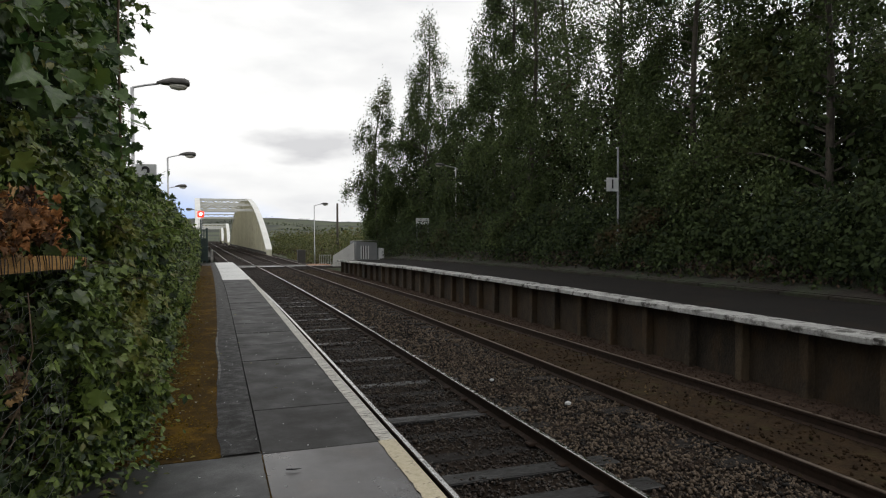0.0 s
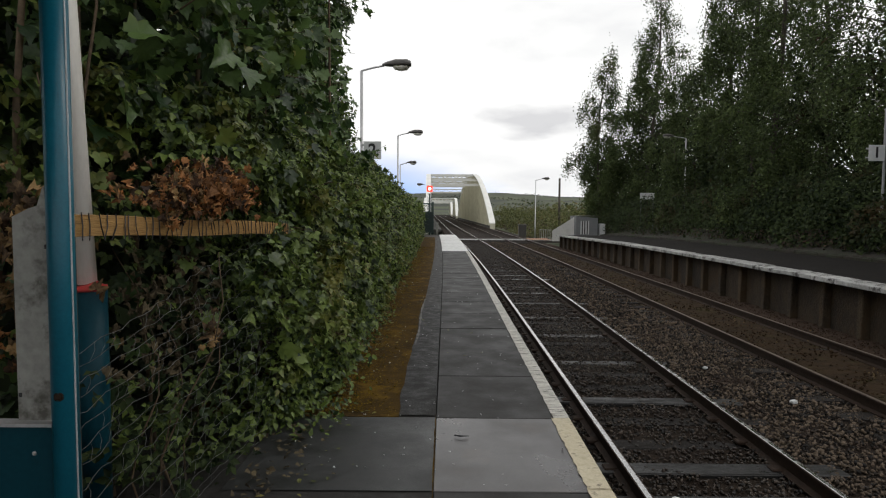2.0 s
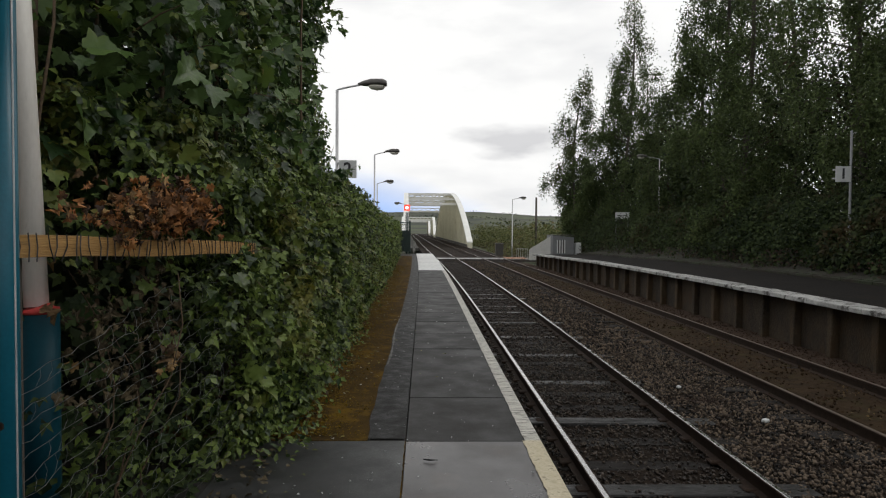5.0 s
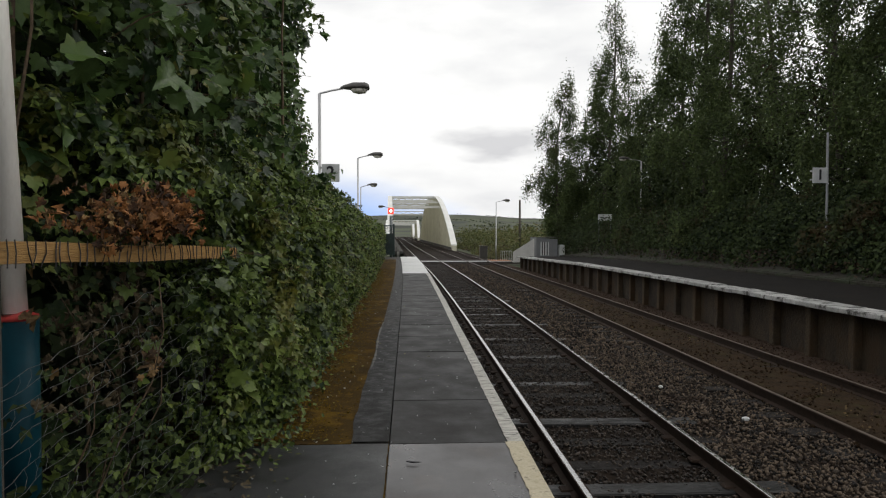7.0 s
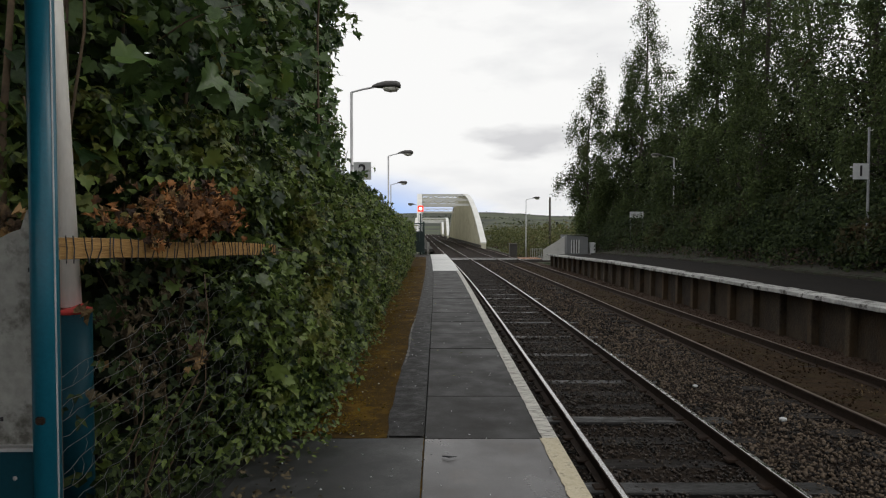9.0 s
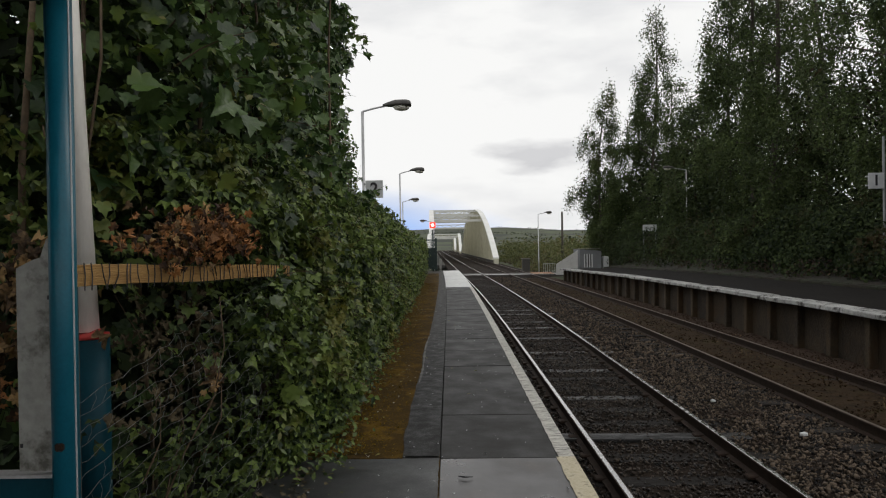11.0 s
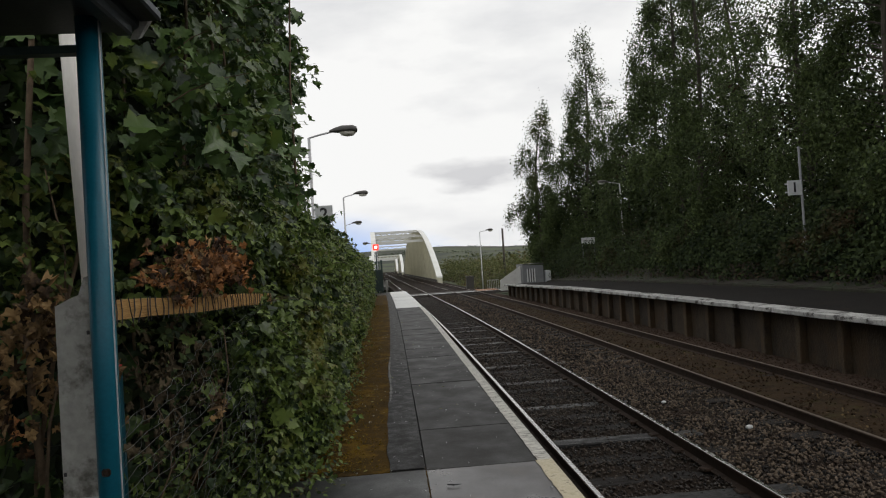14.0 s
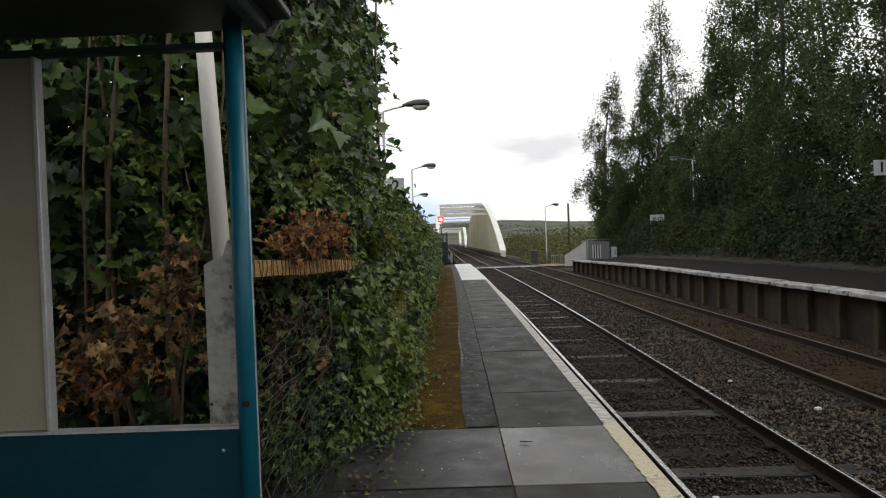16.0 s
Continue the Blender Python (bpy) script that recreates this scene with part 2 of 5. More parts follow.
# leaf tones lightened so the colour carries the haze over the trees
M_LEAFBIRCH = surface("haze_lifted_birch_leaf", (0.030, 0.046, 0.017), (0.105, 0.142, 0.046), 0.4, 0.6, 0.0, 60, island=0.5, leaf=0.36, spec=0.3, spots=(0.085, 0.088, 0.030), spot_at=0.62, spot_scale=0.25)
# low albedo holds the shade inside hedge and thicket; also colours the far woods
M_LEAFDARK = surface("inner_shade_and_woods_leaf", (0.006, 0.011, 0.004), (0.028, 0.042, 0.014), 0.6, 0.6, 0.0, 60, island=0.6, leaf=0.15, spec=0.28)
# albedo lowered to stand for the trees' shade on shrubs and understorey
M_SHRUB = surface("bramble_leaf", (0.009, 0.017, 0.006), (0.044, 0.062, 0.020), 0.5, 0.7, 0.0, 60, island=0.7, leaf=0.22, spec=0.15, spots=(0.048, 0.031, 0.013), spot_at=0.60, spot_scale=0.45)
M_SCRUB = surface("scrub_leaf", (0.030, 0.040, 0.012), (0.115, 0.125, 0.038), 0.25, 0.6, 0.0, 60, island=0.4, leaf=0.2, spec=0.2, spots=(0.125, 0.090, 0.034), spot_at=0.58, spot_scale=0.16)
M_LEAFRUST = surface("withered_undergrowth", (0.016, 0.0085, 0.0048), (0.056, 0.029, 0.013), 1.5, 0.8, 0.0, 60, island=0.6, leaf=0.1)
M_STRAW = surface("dry_grass", (0.045, 0.030, 0.012), (0.17, 0.115, 0.05), 2, 0.8, 0.0, 60, island=0.6, leaf=0.15)
M_BARK = surface("bark", (0.022, 0.018, 0.014), (0.095, 0.080, 0.062), 7, 0.9, 0.7, 40, stretch=(1, 1, 0.3))
M_TWIG = surface("brown_stem", (0.045, 0.030, 0.018), (0.14, 0.095, 0.055), 12, 0.85, 0.4, 60)
M_TEAL = surface("teal_gloss_paint", (0.003, 0.068, 0.104), (0.005, 0.104, 0.152), 5, 0.42, 0.08, 90, spots=(0.02, 0.050, 0.058), spot_at=0.73, spot_scale=7, rough_low=0.28, spec=0.35)
M_TEALDARK = surface("dark_teal_panel", (0.0018, 0.029, 0.042), (0.0042, 0.044, 0.062), 3, 0.5, 0.05, 60, spots=(0.008, 0.03, 0.037), spot_at=0.7, spot_scale=8, rough_low=0.4, spec=0.15)
M_POLE = surface("off_white_paint", (0.68, 0.65, 0.59), (0.86, 0.83, 0.77), 4, 0.45, 0.05, 80, spots=(0.40, 0.36, 0.30), spot_at=0.72, spot_scale=11, stretch=(1, 1, 0.3))
M_RED = surface("red_tape", (0.42, 0.03, 0.03), (0.62, 0.06, 0.05), 12, 0.5, 0.1, 60)
M_GALV = surface("galvanised_steel", (0.34, 0.34, 0.34), (0.56, 0.56, 0.57), 6, 0.5, 0.05, 80, metal=0.5, rough_low=0.35)
M_LAMPHOOD = surface("grey_lamp_hood", (0.035, 0.032, 0.03), (0.085, 0.078, 0.07), 8, 0.5, 0.1, 60)
M_BOWL = surface("lamp_bowl", (0.55, 0.53, 0.46), (0.75, 0.72, 0.65), 9, 0.25, 0.0, 60)
M_TIMBER = surface("yellow_timber", (0.22, 0.115, 0.033), (0.46, 0.27, 0.088), 5, 0.65, 0.5, 40, stretch=(1.0, 0.35, 6), spots=(0.12, 0.062, 0.022), spot_at=0.63, spot_scale=5)
M_WIRE = surface("fence_wire", (0.05, 0.052, 0.05), (0.20, 0.205, 0.20), 20, 0.55, 0.0, 60, metal=0.3)
M_SHEET = surface("dirty_clear_sheet", (0.25, 0.25, 0.23), (0.45, 0.445, 0.415), 4.0, 0.5, 0.08, 50, spots=(0.11, 0.105, 0.09), spot_at=0.58, spot_scale=5, leaf=0.3)
M_CREAMPANEL = surface("cream_panel", (0.235, 0.220, 0.150), (0.315, 0.295, 0.215), 1.2, 0.6, 0.05, 70)
M_ROOF = surface("shelter_roof", (0.010, 0.015, 0.018), (0.035, 0.043, 0.048), 5, 0.5, 0.1, 60)
M_SIGNGREY = surface("sign_face", (0.48, 0.49, 0.49), (0.62, 0.63, 0.63), 4, 0.5, 0.0, 60)
M_INK = surface("black_lettering", (0.012, 0.012, 0.014), (0.03, 0.03, 0.033), 8, 0.5, 0.0, 60)
M_BRIDGE = surface("cream_bridge_paint", (0.42, 0.40, 0.29), (0.66, 0.64, 0.50), 0.35, 0.6, 0.1, 8, spots=(0.33, 0.28, 0.18), spot_at=0.64, spot_scale=0.9, stretch=(1, 1, 0.25))
M_BRIDGEEDGE = surface("pale_bridge_flange", (0.60, 0.60, 0.56), (0.80, 0.80, 0.77), 0.6, 0.55, 0.0, 8)
M_STEELDARK = surface("dark_deck_steel", (0.025, 0.024, 0.023), (0.07, 0.066, 0.06), 1.0, 0.8, 0.2, 10)
M_GATE = surface("dark_green_steel", (0.010, 0.022, 0.020), (0.022, 0.045, 0.040), 4, 0.5, 0.1, 60)
M_GREYHUT = surface("grey_cladding", (0.12, 0.125, 0.13), (0.20, 0.205, 0.21), 1.5, 0.6, 0.1, 30)
M_HUTWHITE = surface("whitish_panel", (0.45, 0.44, 0.42), (0.66, 0.65, 0.62), 1.5, 0.6, 0.1, 30, spots=(0.30, 0.28, 0.25), spot_at=0.64, spot_scale=3)
M_RUBBER = surface("crossing_boards", (0.03, 0.027, 0.025), (0.09, 0.08, 0.07), 3, 0.8, 0.4, 30)
M_ORANGE = surface("rusty_orange_patch", (0.22, 0.10, 0.05), (0.36, 0.18, 0.09), 3, 0.8, 0.3, 30)
M_WATERSOIL = surface("leaf_litter", (0.025, 0.018, 0.010), (0.10, 0.075, 0.035), 9, 0.9, 0.8, 40)
M_SIGNALRED = glow("signal_red_bloom", (1.0, 0.05, 0.03), 1.6)
M_SIGNALWHITE = glow("signal_white_core", (1.0, 0.8, 0.75), 3.0)


# ---------------------------------------------------------------- mesh tools
def part(name, bm, material, parent=None, label="", smooth=False):
    """Links a bmesh as one mesh object, under a thing or a part if given."""
    me = bpy.data.meshes.new(name)
    bm.to_mesh(me)
    bm.free()
    me.materials.append(material)
    if smooth:
        me.shade_smooth()
    ob = new(name, me)
    if parent:
        ob.parent = parent
    return tagged(ob, label)


def empty(name, at=(0, 0, 0), turn=0.0):
    ob = new(name)
    ob.matrix_basis = pose(*at, 0, 0, turn)
    return ob


def box(bm, lo, hi, bevel=0.0, m=None):
    mid = [(a + b) / 2 for a, b in zip(lo, hi)]
    size = [abs(b - a) for a, b in zip(lo, hi)]
    mat = Matrix.Translation(mid) @ Matrix.Diagonal((*size, 1))
    made = bmesh.ops.create_cube(bm, size=1, matrix=(m @ mat) if m else mat)["verts"]
    if bevel:
        edges = list({e for v in made for e in v.link_edges})
        bmesh.ops.bevel(bm, geom=edges, offset=bevel, segments=1, affect="EDGES")
    return bm


def boxes(*spans, bevel=0.0):
    bm = bmesh.new()
    for lo, hi in spans:
        box(bm, lo, hi, bevel)
    return bm


def tube(bm, path, radii, sides=10, cap=True):
    """A tube through points, with a radius at each."""
    path = [Vector(p) for p in path]
    if not hasattr(radii, "__len__"):
        radii = [radii] * len(path)
    rings = []
    for i, p in enumerate(path):
        d = (path[min(i + 1, len(path) - 1)] - path[max(i - 1, 0)]).normalized()
        a = d.orthogonal().normalized() if abs(d.z) < 0.95 else (Vector((1, 0, 0)) - d * d.x).normalized()
        b = d.cross(a)
        rings.append([bm.verts.new(p + (a * math.cos(k * math.tau / sides) + b * math.sin(k * math.tau / sides)) * radii[i]) for k in range(sides)])
    for r, s in zip(rings, rings[1:]):
        for k in range(sides):
            bm.faces.new((r[k], r[(k + 1) % sides], s[(k + 1) % sides], s[k]))
    if cap:
        bm.faces.new(rings[0][::-1])
        bm.faces.new(rings[-1])
    return bm


def loft(bm, sections, close=False):
    """Joins rows of points, each row a cross-section, into a skin."""
    rows = [[bm.verts.new(p) for p in s] for s in sections]
    for r, s in zip(rows, rows[1:]):
        n = len(r)
        for k in range(n if close else n - 1):
            bm.faces.new((r[k], r[(k + 1) % n], s[(k + 1) % n], s[k]))
    if close:
        bm.faces.new(rows[0][::-1])
        bm.faces.new(rows[-1])
    bmesh.ops.recalc_face_normals(bm, faces=bm.faces)
    return bm


def raw_mesh(name, verts, faces_flat, corners, material, parent=None, label=""):
    """A mesh from numpy arrays, all faces with the same number of corners."""
    me = bpy.data.meshes.new(name)
    nf = len(faces_flat) // corners
    me.vertices.add(len(verts))
    me.vertices.foreach_set("co", np.ascontiguousarray(verts, dtype=np.float32).ravel())
    me.loops.add(len(faces_flat))
    me.loops.foreach_set("vertex_index", np.ascontiguousarray(faces_flat, dtype=np.int32))
    me.polygons.add(nf)
    me.polygons.foreach_set("loop_start", np.arange(0, nf * corners, corners, dtype=np.int32))
    me.polygons.foreach_set("loop_total", np.full(nf, corners, dtype=np.int32))
    me.update(calc_edges=True)
    me.validate()
    me.materials.append(material)
    ob = new(name, me)
    if parent:
        ob.parent = parent
    return tagged(ob, label)


def lobed_leaf(curl=1.0):
    """A five-lobed toothed leaf, one unit long, folded along its ribs: a fan of triangles."""
    half = [(0.16, -0.06), (0.34, 0.02), (0.36, 0.14), (0.58, 0.28), (0.48, 0.42), (0.34, 0.44), (0.40, 0.62), (0.30, 0.72), (0.17, 0.70)]
    tips = [(0, 0.04)] + [(-x, y) for x, y in half] + [(0, 1.0)] + half[::-1]
    v = [(0, 0.36, -0.05)] + [(x, y, curl * (0.20 * abs(x) - 0.30 * (y - 0.3) ** 2 + 0.05 * math.sin(9 * x + 5 * y))) for x, y in tips]
    n = len(tips)
    return np.array(v), np.array([(0, 1 + k, 1 + (k + 1) % n) for k in range(n)][::-1])


def shrivelled_leaf():
    """A dead ragged leaf, drawn together along its rib, wavy and hooked at its tip."""
    v, f = lobed_leaf(0.0)
    x, y = v[:, 0] * 0.75, v[:, 1]
    z = 0.55 * np.abs(x) + 0.16 * np.sin(11 * x + 6 * y) + 0.10 * np.sin(17 * y - 7 * x) - 0.45 * (y - 0.3) ** 2
    return np.stack((x * (1 - 0.35 * y), y * 0.9 - 0.25 * np.abs(x), z), 1), f


def oval_leaf():
    v = [(0, 0, 0), (-0.27, 0.35, 0.06), (0, 0.45, -0.02), (0.27, 0.35, 0.06), (-0.17, 0.72, 0.03), (0.17, 0.72, 0.03), (0, 1, -0.08)]
    return np.array(v), np.array([(0, 2, 1), (0, 3, 2), (1, 2, 4), (2, 3, 5), (4, 2, 6), (2, 5, 6)])


def bramble_leaf():
    """Three pointed leaflets on one stalk."""
    v, f = [], []
    for turn, size, at in ((0.0, 0.62, (0, 0.38)), (1.15, 0.50, (0.03, 0.34)), (-1.15, 0.50, (-0.03, 0.34))):
        i = len(v)
        for x, y, z in ((0, 0, 0), (-0.33, 0.42, 0.10), (0.33, 0.42, 0.10), (0, 1, -0.14)):
            v.append((at[0] + size * (x * math.cos(turn) + y * math.sin(turn)), at[1] + size * (y * math.cos(turn) - x * math.sin(turn)), size * z - 0.12 * abs(turn) * y * size))
        f += [(i, i + 3, i + 1), (i, i + 2, i + 3)]
    return np.array(v), np.array(f)


def small_leaf():
    v = [(0, 0, 0), (-0.3, 0.5, 0.06), (0.3, 0.5, 0.06), (0, 1, 0)]
    return np.array(v), np.array([(0, 2, 1), (1, 2, 3)])


def scatter(name, template, points, facing, sizes, material, rng, wild=0.7, parent=None, label="", droop=0.8):
    """Leaves at points, their faces turned towards 'facing' with some disorder, their tips hanging down."""
    tv, tf = template
    n = len(points)
    normal = facing + rng.normal(0, wild, (n, 3))
    normal /= np.linalg.norm(normal, axis=1)[:, None] + 1e-9
    tip = rng.normal(0, 0.6, (n, 3)) + np.array((0, 0, -droop))
    tip -= normal * (tip * normal).sum(1)[:, None]
    tip /= np.linalg.norm(tip, axis=1)[:, None] + 1e-9
    side = np.cross(tip, normal)
    s = sizes[:, None, None]
    curl = rng.uniform(0.4, 1.8, (n, 1, 1))
    verts = points[:, None, :] + s * (tv[None, :, 0:1] * side[:, None, :] + tv[None, :, 1:2] * tip[:, None, :] + curl * tv[None, :, 2:3] * normal[:, None, :])
    faces = tf[None] + (np.arange(n) * len(tv))[:, None, None]
    return raw_mesh(name, verts.reshape(-1, 3), faces.reshape(-1), 3, material, parent, label)


def wave(a, b, seed=0.0):
    """Smooth uneven numbers about 0, for arrays."""
    return (np.sin(a * 1.7 + b * 0.9 + seed) + np.sin(a * 0.8 - b * 1.9 + seed * 2.3) + np.sin(a * 3.1 + b * 2.7 + seed * 0.7) * 0.6 + np.sin(b * 4.3 - a * 2.2 + seed * 1.9) * 0.5) / 3.1


def shift(y):
    """How far the line has bent to the west at y."""
    if y < 12:
        return 0.0
    if y < 40:
        return -0.00048 * (y - 12) ** 2
    return -0.376 - 0.0269 * (y - 40)


YS = [-25, -15, -8, -4, 0, 4, 8, 12, 15, 18, 21, 24, 27, 30, 33, 36, 40, 45, 50, 56, 62, 70, 78, 90, 110, 140, 180, 240, 280]


def strip(x0, x1, z, ys, thick=0.0, bm=None):
    """A ribbon along the line from x0 to x1; z a number or a function of y."""
    bm = bm or bmesh.new()
    zf = z if callable(z) else (lambda y: z)
    if thick:
        loft(bm, [[(x0 + shift(y), y, zf(y)), (x1 + shift(y), y, zf(y)), (x1 + shift(y), y, zf(y) - thick), (x0 + shift(y), y, zf(y) - thick)] for y in ys], True)
    else:
        loft(bm, [[(x0 + shift(y), y, zf(y)), (x1 + shift(y), y, zf(y))] for y in ys])
    return bm


RAIL_Z, SLEEPER_Z, BED_Z = -0.772, -0.93, -0.955

# ---------------------------------------------------------------- ground, out to the hills
bm = bmesh.new()
rings, spokes = [1, 8, 20, 45, 80, 130, 200, 320, 500, 800, 1200, 1600, 2000, 2400, 2900, 3600, 4500], 72
rows = []
for r in rings:
    row = []
    for k in range(spokes):
        a = k * math.tau / spokes
        x, y = r * math.sin(a), r * math.cos(a)
        hill = max(0.0, min(1.0, (r - 900) / 1700)) ** 1.3
        up = hill * (57 + 12 * math.sin(a * 5 + 1) + 9 * math.sin(a * 11 + 2) + 5 * math.sin(a * 23))
        row.append((x, y, -1.02 + up - (0.9 if 60 < r < 900 else 0.0)))
    rows.append(row)
loft(bm, rows, False)
vs = list(bm.verts)
for i in range(len(rings) - 1):
    a, b = i * spokes, (i + 1) * spokes
    bm.faces.new((vs[a + spokes - 1], vs[a], vs[b], vs[b + spokes - 1]))
bm.faces.new(vs[:spokes])
bmesh.ops.recalc_face_normals(bm, faces=bm.faces)
ground = tagged(part("ground", bm, M_LAND), "green and brown fields rising to low wooded hills", "ground", kind="structure")

# ---------------------------------------------------------------- track beds
trackbed = tagged(part("trackbed", strip(0.12, 6.9, BED_Z, YS, 0.3), M_BALLAST), "dark stone ballast under two railway tracks", "ballast", kind="structure")
verge = tagged(part("verge", strip(4.15, 5.75, BED_Z + 0.03, YS[:18], 0.06), M_DIRT), "brown dirty ballast between the rails of the far track", "dirt", kind="structure")
verge_edge = tagged(part("cess", strip(5.78, 6.79, BED_Z + 0.05, YS[:18], 0.08), M_CESS), "pale brown grit strip below the far platform", "dirt", kind="structure")


def rail(x, top_material, parent):
    """A flat-bottomed rail: foot, web and head, with a polished running top."""
    prof = [(-0.07, 0), (0.07, 0), (0.07, 0.012), (0.012, 0.03), (0.012, 0.115), (0.035, 0.125), (0.035, 0.150), (-0.035, 0.150), (-0.035, 0.125), (-0.012, 0.115), (-0.012, 0.03), (-0.07, 0.012)]
    bm = bmesh.new()
    loft(bm, [[(x + px + shift(y), y, RAIL_Z - 0.156 + pz) for px, pz in prof] for y in YS], True)
    r = part("rail", bm, M_RAIL, parent)
    bm = bmesh.new()
    loft(bm, [[(x + px + shift(y), y, RAIL_Z - 0.006 + pz) for px, pz in ((-0.025, 0.0045), (-0.020, 0.0075), (0.017, 0.0075), (0.022, 0.0045))] for y in YS])
    part("running_surface", bm, top_material, r, "worn shiny running surface")
    return r


TRACKS = ((1.477, M_RAILTOP, "nearer railway track with shiny rails on dark wet sleepers"), (4.93, M_RAILTOP2, "far railway track with duller rails, half buried in dirt"))
tracks = []
for cx, top, text in TRACKS:
    tr = tagged(empty("railway_track", (0, 0, 0)), text, "track", kind="structure")
    for side in (-0.752, 0.752):
        rail(cx + side, top, tr)
    tracks.append(tr)

# ---------------------------------------------------------------- near platform
deck = tagged(part("platform_2", strip(-7.0, -0.9, 0.0, [y for y in YS if y <= 36], 1.1), M_ASPHALT), "dark worn asphalt platform", "platform", kind="structure")
edge_wall = tagged(part("platform_edge_wall", strip(-0.9, -0.06, -0.095, [y for y in YS if y <= 36], 0.95), M_PLATWALL), "dark platform wall below the coping", "wall", kind="structure")
moss_strip = tagged(part("moss_strip", strip(-2.6, -1.15, 0.005, [4.42, 6, 8, 10, 12, 15, 18, 21, 24, 27, 30, 33], 0.004), M_MOSS), "rust-brown moss over the back of the platform", "moss", kind="structure")

# ---------------------------------------------------------------- far platform


def far_top(y):
    """Height of the far platform, which falls away at its end."""
    pts = ((-30, 0.135), (16, 0.135), (27, 0.075), (41, -0.15), (47, -0.6))
    for (a, za), (b, zb) in zip(pts, pts[1:]):
        if y <= b:
            return za + (zb - za) * (y - a) / (b - a)
    return -0.6


FAR_YS = [-25, -15, -8, 0, 6, 10, 13, 16, 19, 22, 25, 28, 31, 34, 37, 40, 41.5]
far_deck = tagged(part("platform_1", strip(6.92, 10.1, lambda y: far_top(y) - 0.004, FAR_YS, 1.0), M_ASPHALT_FAR), "dark brownish asphalt of the far platform", "platform", kind="structure")
bm = bmesh.new()
loft(bm, [[(10.1 + dx + shift(y), y, far_top(y) + dz) for dx, dz in ((0, -0.3), (0, 0.09), (0.12, 0.09), (1.5, 0.35), (4, 0.6), (12, 0.7), (26, -0.3))] for y in FAR_YS + [50, 60]])
bank = tagged(part("bank", bm, M_EARTH), "low earth bank with weeds behind the far platform", "bank", kind="structure")

# ---------------------------------------------------------------- hedge along the near platform
rng = np.random.default_rng(7)


def hedge_top(y):
    return np.interp(y, [2, 6.5, 8.5, 10.5, 11.5, 12.5, 14, 16, 20, 28, 37], [7.5, 7.2, 6.4, 5.6, 3.8, 2.3, 2.05, 1.95, 1.76, 1.64, 1.5])


def hedge_face(y, z):
    """x of the hedge's uneven front: a low hedge by the platform, saplings rising further back."""
    base = np.interp(y, [2.2, 2.9, 3.2, 3.6, 4.2, 4.8, 12, 20, 28, 37], [-2.75, -2.6, -2.16, -2.0, -1.86, -1.72, -1.72, -1.76, -1.95, -2.2])
    foot = -0.12 * np.exp(-(z / 0.2) ** 2)
    round_top = -0.55 * np.maximum(z - 1.45, 0) ** 1.3
    rail_gap = -0.30 * np.exp(-((z - 1.36) / 0.16) ** 2) * np.clip((4.9 - y) / 0.4, 0, 1)
    low = base + foot + round_top + rail_gap
    tall = np.minimum(base - 0.05, -1.50 - 0.112 * y) - 0.04 * np.maximum(z - 3.0, 0) - 0.4 * np.maximum(0, z / hedge_top(y) - 0.85) + 0.24 * np.clip((z - 3.7) / 0.8, 0, 1) * np.clip((y - 5) / 3, 0, 1)
    x = np.where(z < 2.15, low, np.maximum(np.minimum(low, tall), tall))
    rough = np.where(z < 2.1, 1.0, 1.9 - 1.1 * np.clip((y - 10.3) / 1.6, 0, 1)) * np.clip((y - 2.9) / 1.5, 0.35, 1)
    return x + rough * (0.15 * wave(y * 1.6, z * 1.6, 1.0) + 0.10 * wave(y * 5, z * 6, 2.0) + 0.045 * wave(y * 12, z * 15, 4.0))


def hedge_leaves(name, y0, y1, z0, z1, count, template, size, depth, material, wild=0.52, open_at=-0.34, up=0.55):
    y = rng.uniform(y0, y1, count)
    z = rng.uniform(0, 1, count) * (np.minimum(hedge_top(y), z1) - z0) + z0
    x = hedge_face(y, z) - np.abs(rng.normal(0, depth, count)) + 0.05
    pts = np.stack((x, y, z), 1)
    gaps = wave(y * 2.7, z * 2.7, 5.0) + 0.55 * wave(y * 7, z * 9, 3.0) + 0.25 * rng.normal(0, 1, count) > open_at
    hollow = (y < 4.0) & (z < 1.25) & (rng.uniform(0, 1, count) < np.clip((4.6 - y) / 1.1, 0, 0.90) * np.where(z < 0.6, 0.72, 1.0))
    gaps &= ~hollow
    pts = pts[gaps]
    face = np.tile(np.array((0.75, -0.35, up)), (len(pts), 1))
    return scatter(name, template, pts, face, rng.uniform(0.5, 1.3, len(pts)) * size, material, rng, wild)


LOBED, OVAL, SMALL, BRAMBLE, SHRIVELLED = lobed_leaf(), oval_leaf(), small_leaf(), bramble_leaf(), shrivelled_leaf()
tagged(hedge_leaves("hedge_foliage", 2.9, 10.0, 0.0, 2.1, 3600, LOBED, 0.105, 0.20, M_LEAF, 0.6, up=0.8), "broad green leaves among the brambles beside the platform", "hedge", kind="stuff")
tagged(hedge_leaves("hedge_foliage", 2.9, 10.5, 0.0, 2.1, 26000, BRAMBLE, 0.088, 0.18, M_LEAF, 0.75, up=0.8), "dense green bramble leaves over the front of the hedge", "hedge", kind="stuff")
tagged(hedge_leaves("hedge_foliage", 3.0, 10.5, 1.9, 7.5, 9500, LOBED, 0.150, 0.42, M_SYCAMORE, 0.6, -0.12, 0.7), "drooping green sycamore leaves of tall saplings over the hedge", "hedge", kind="stuff")
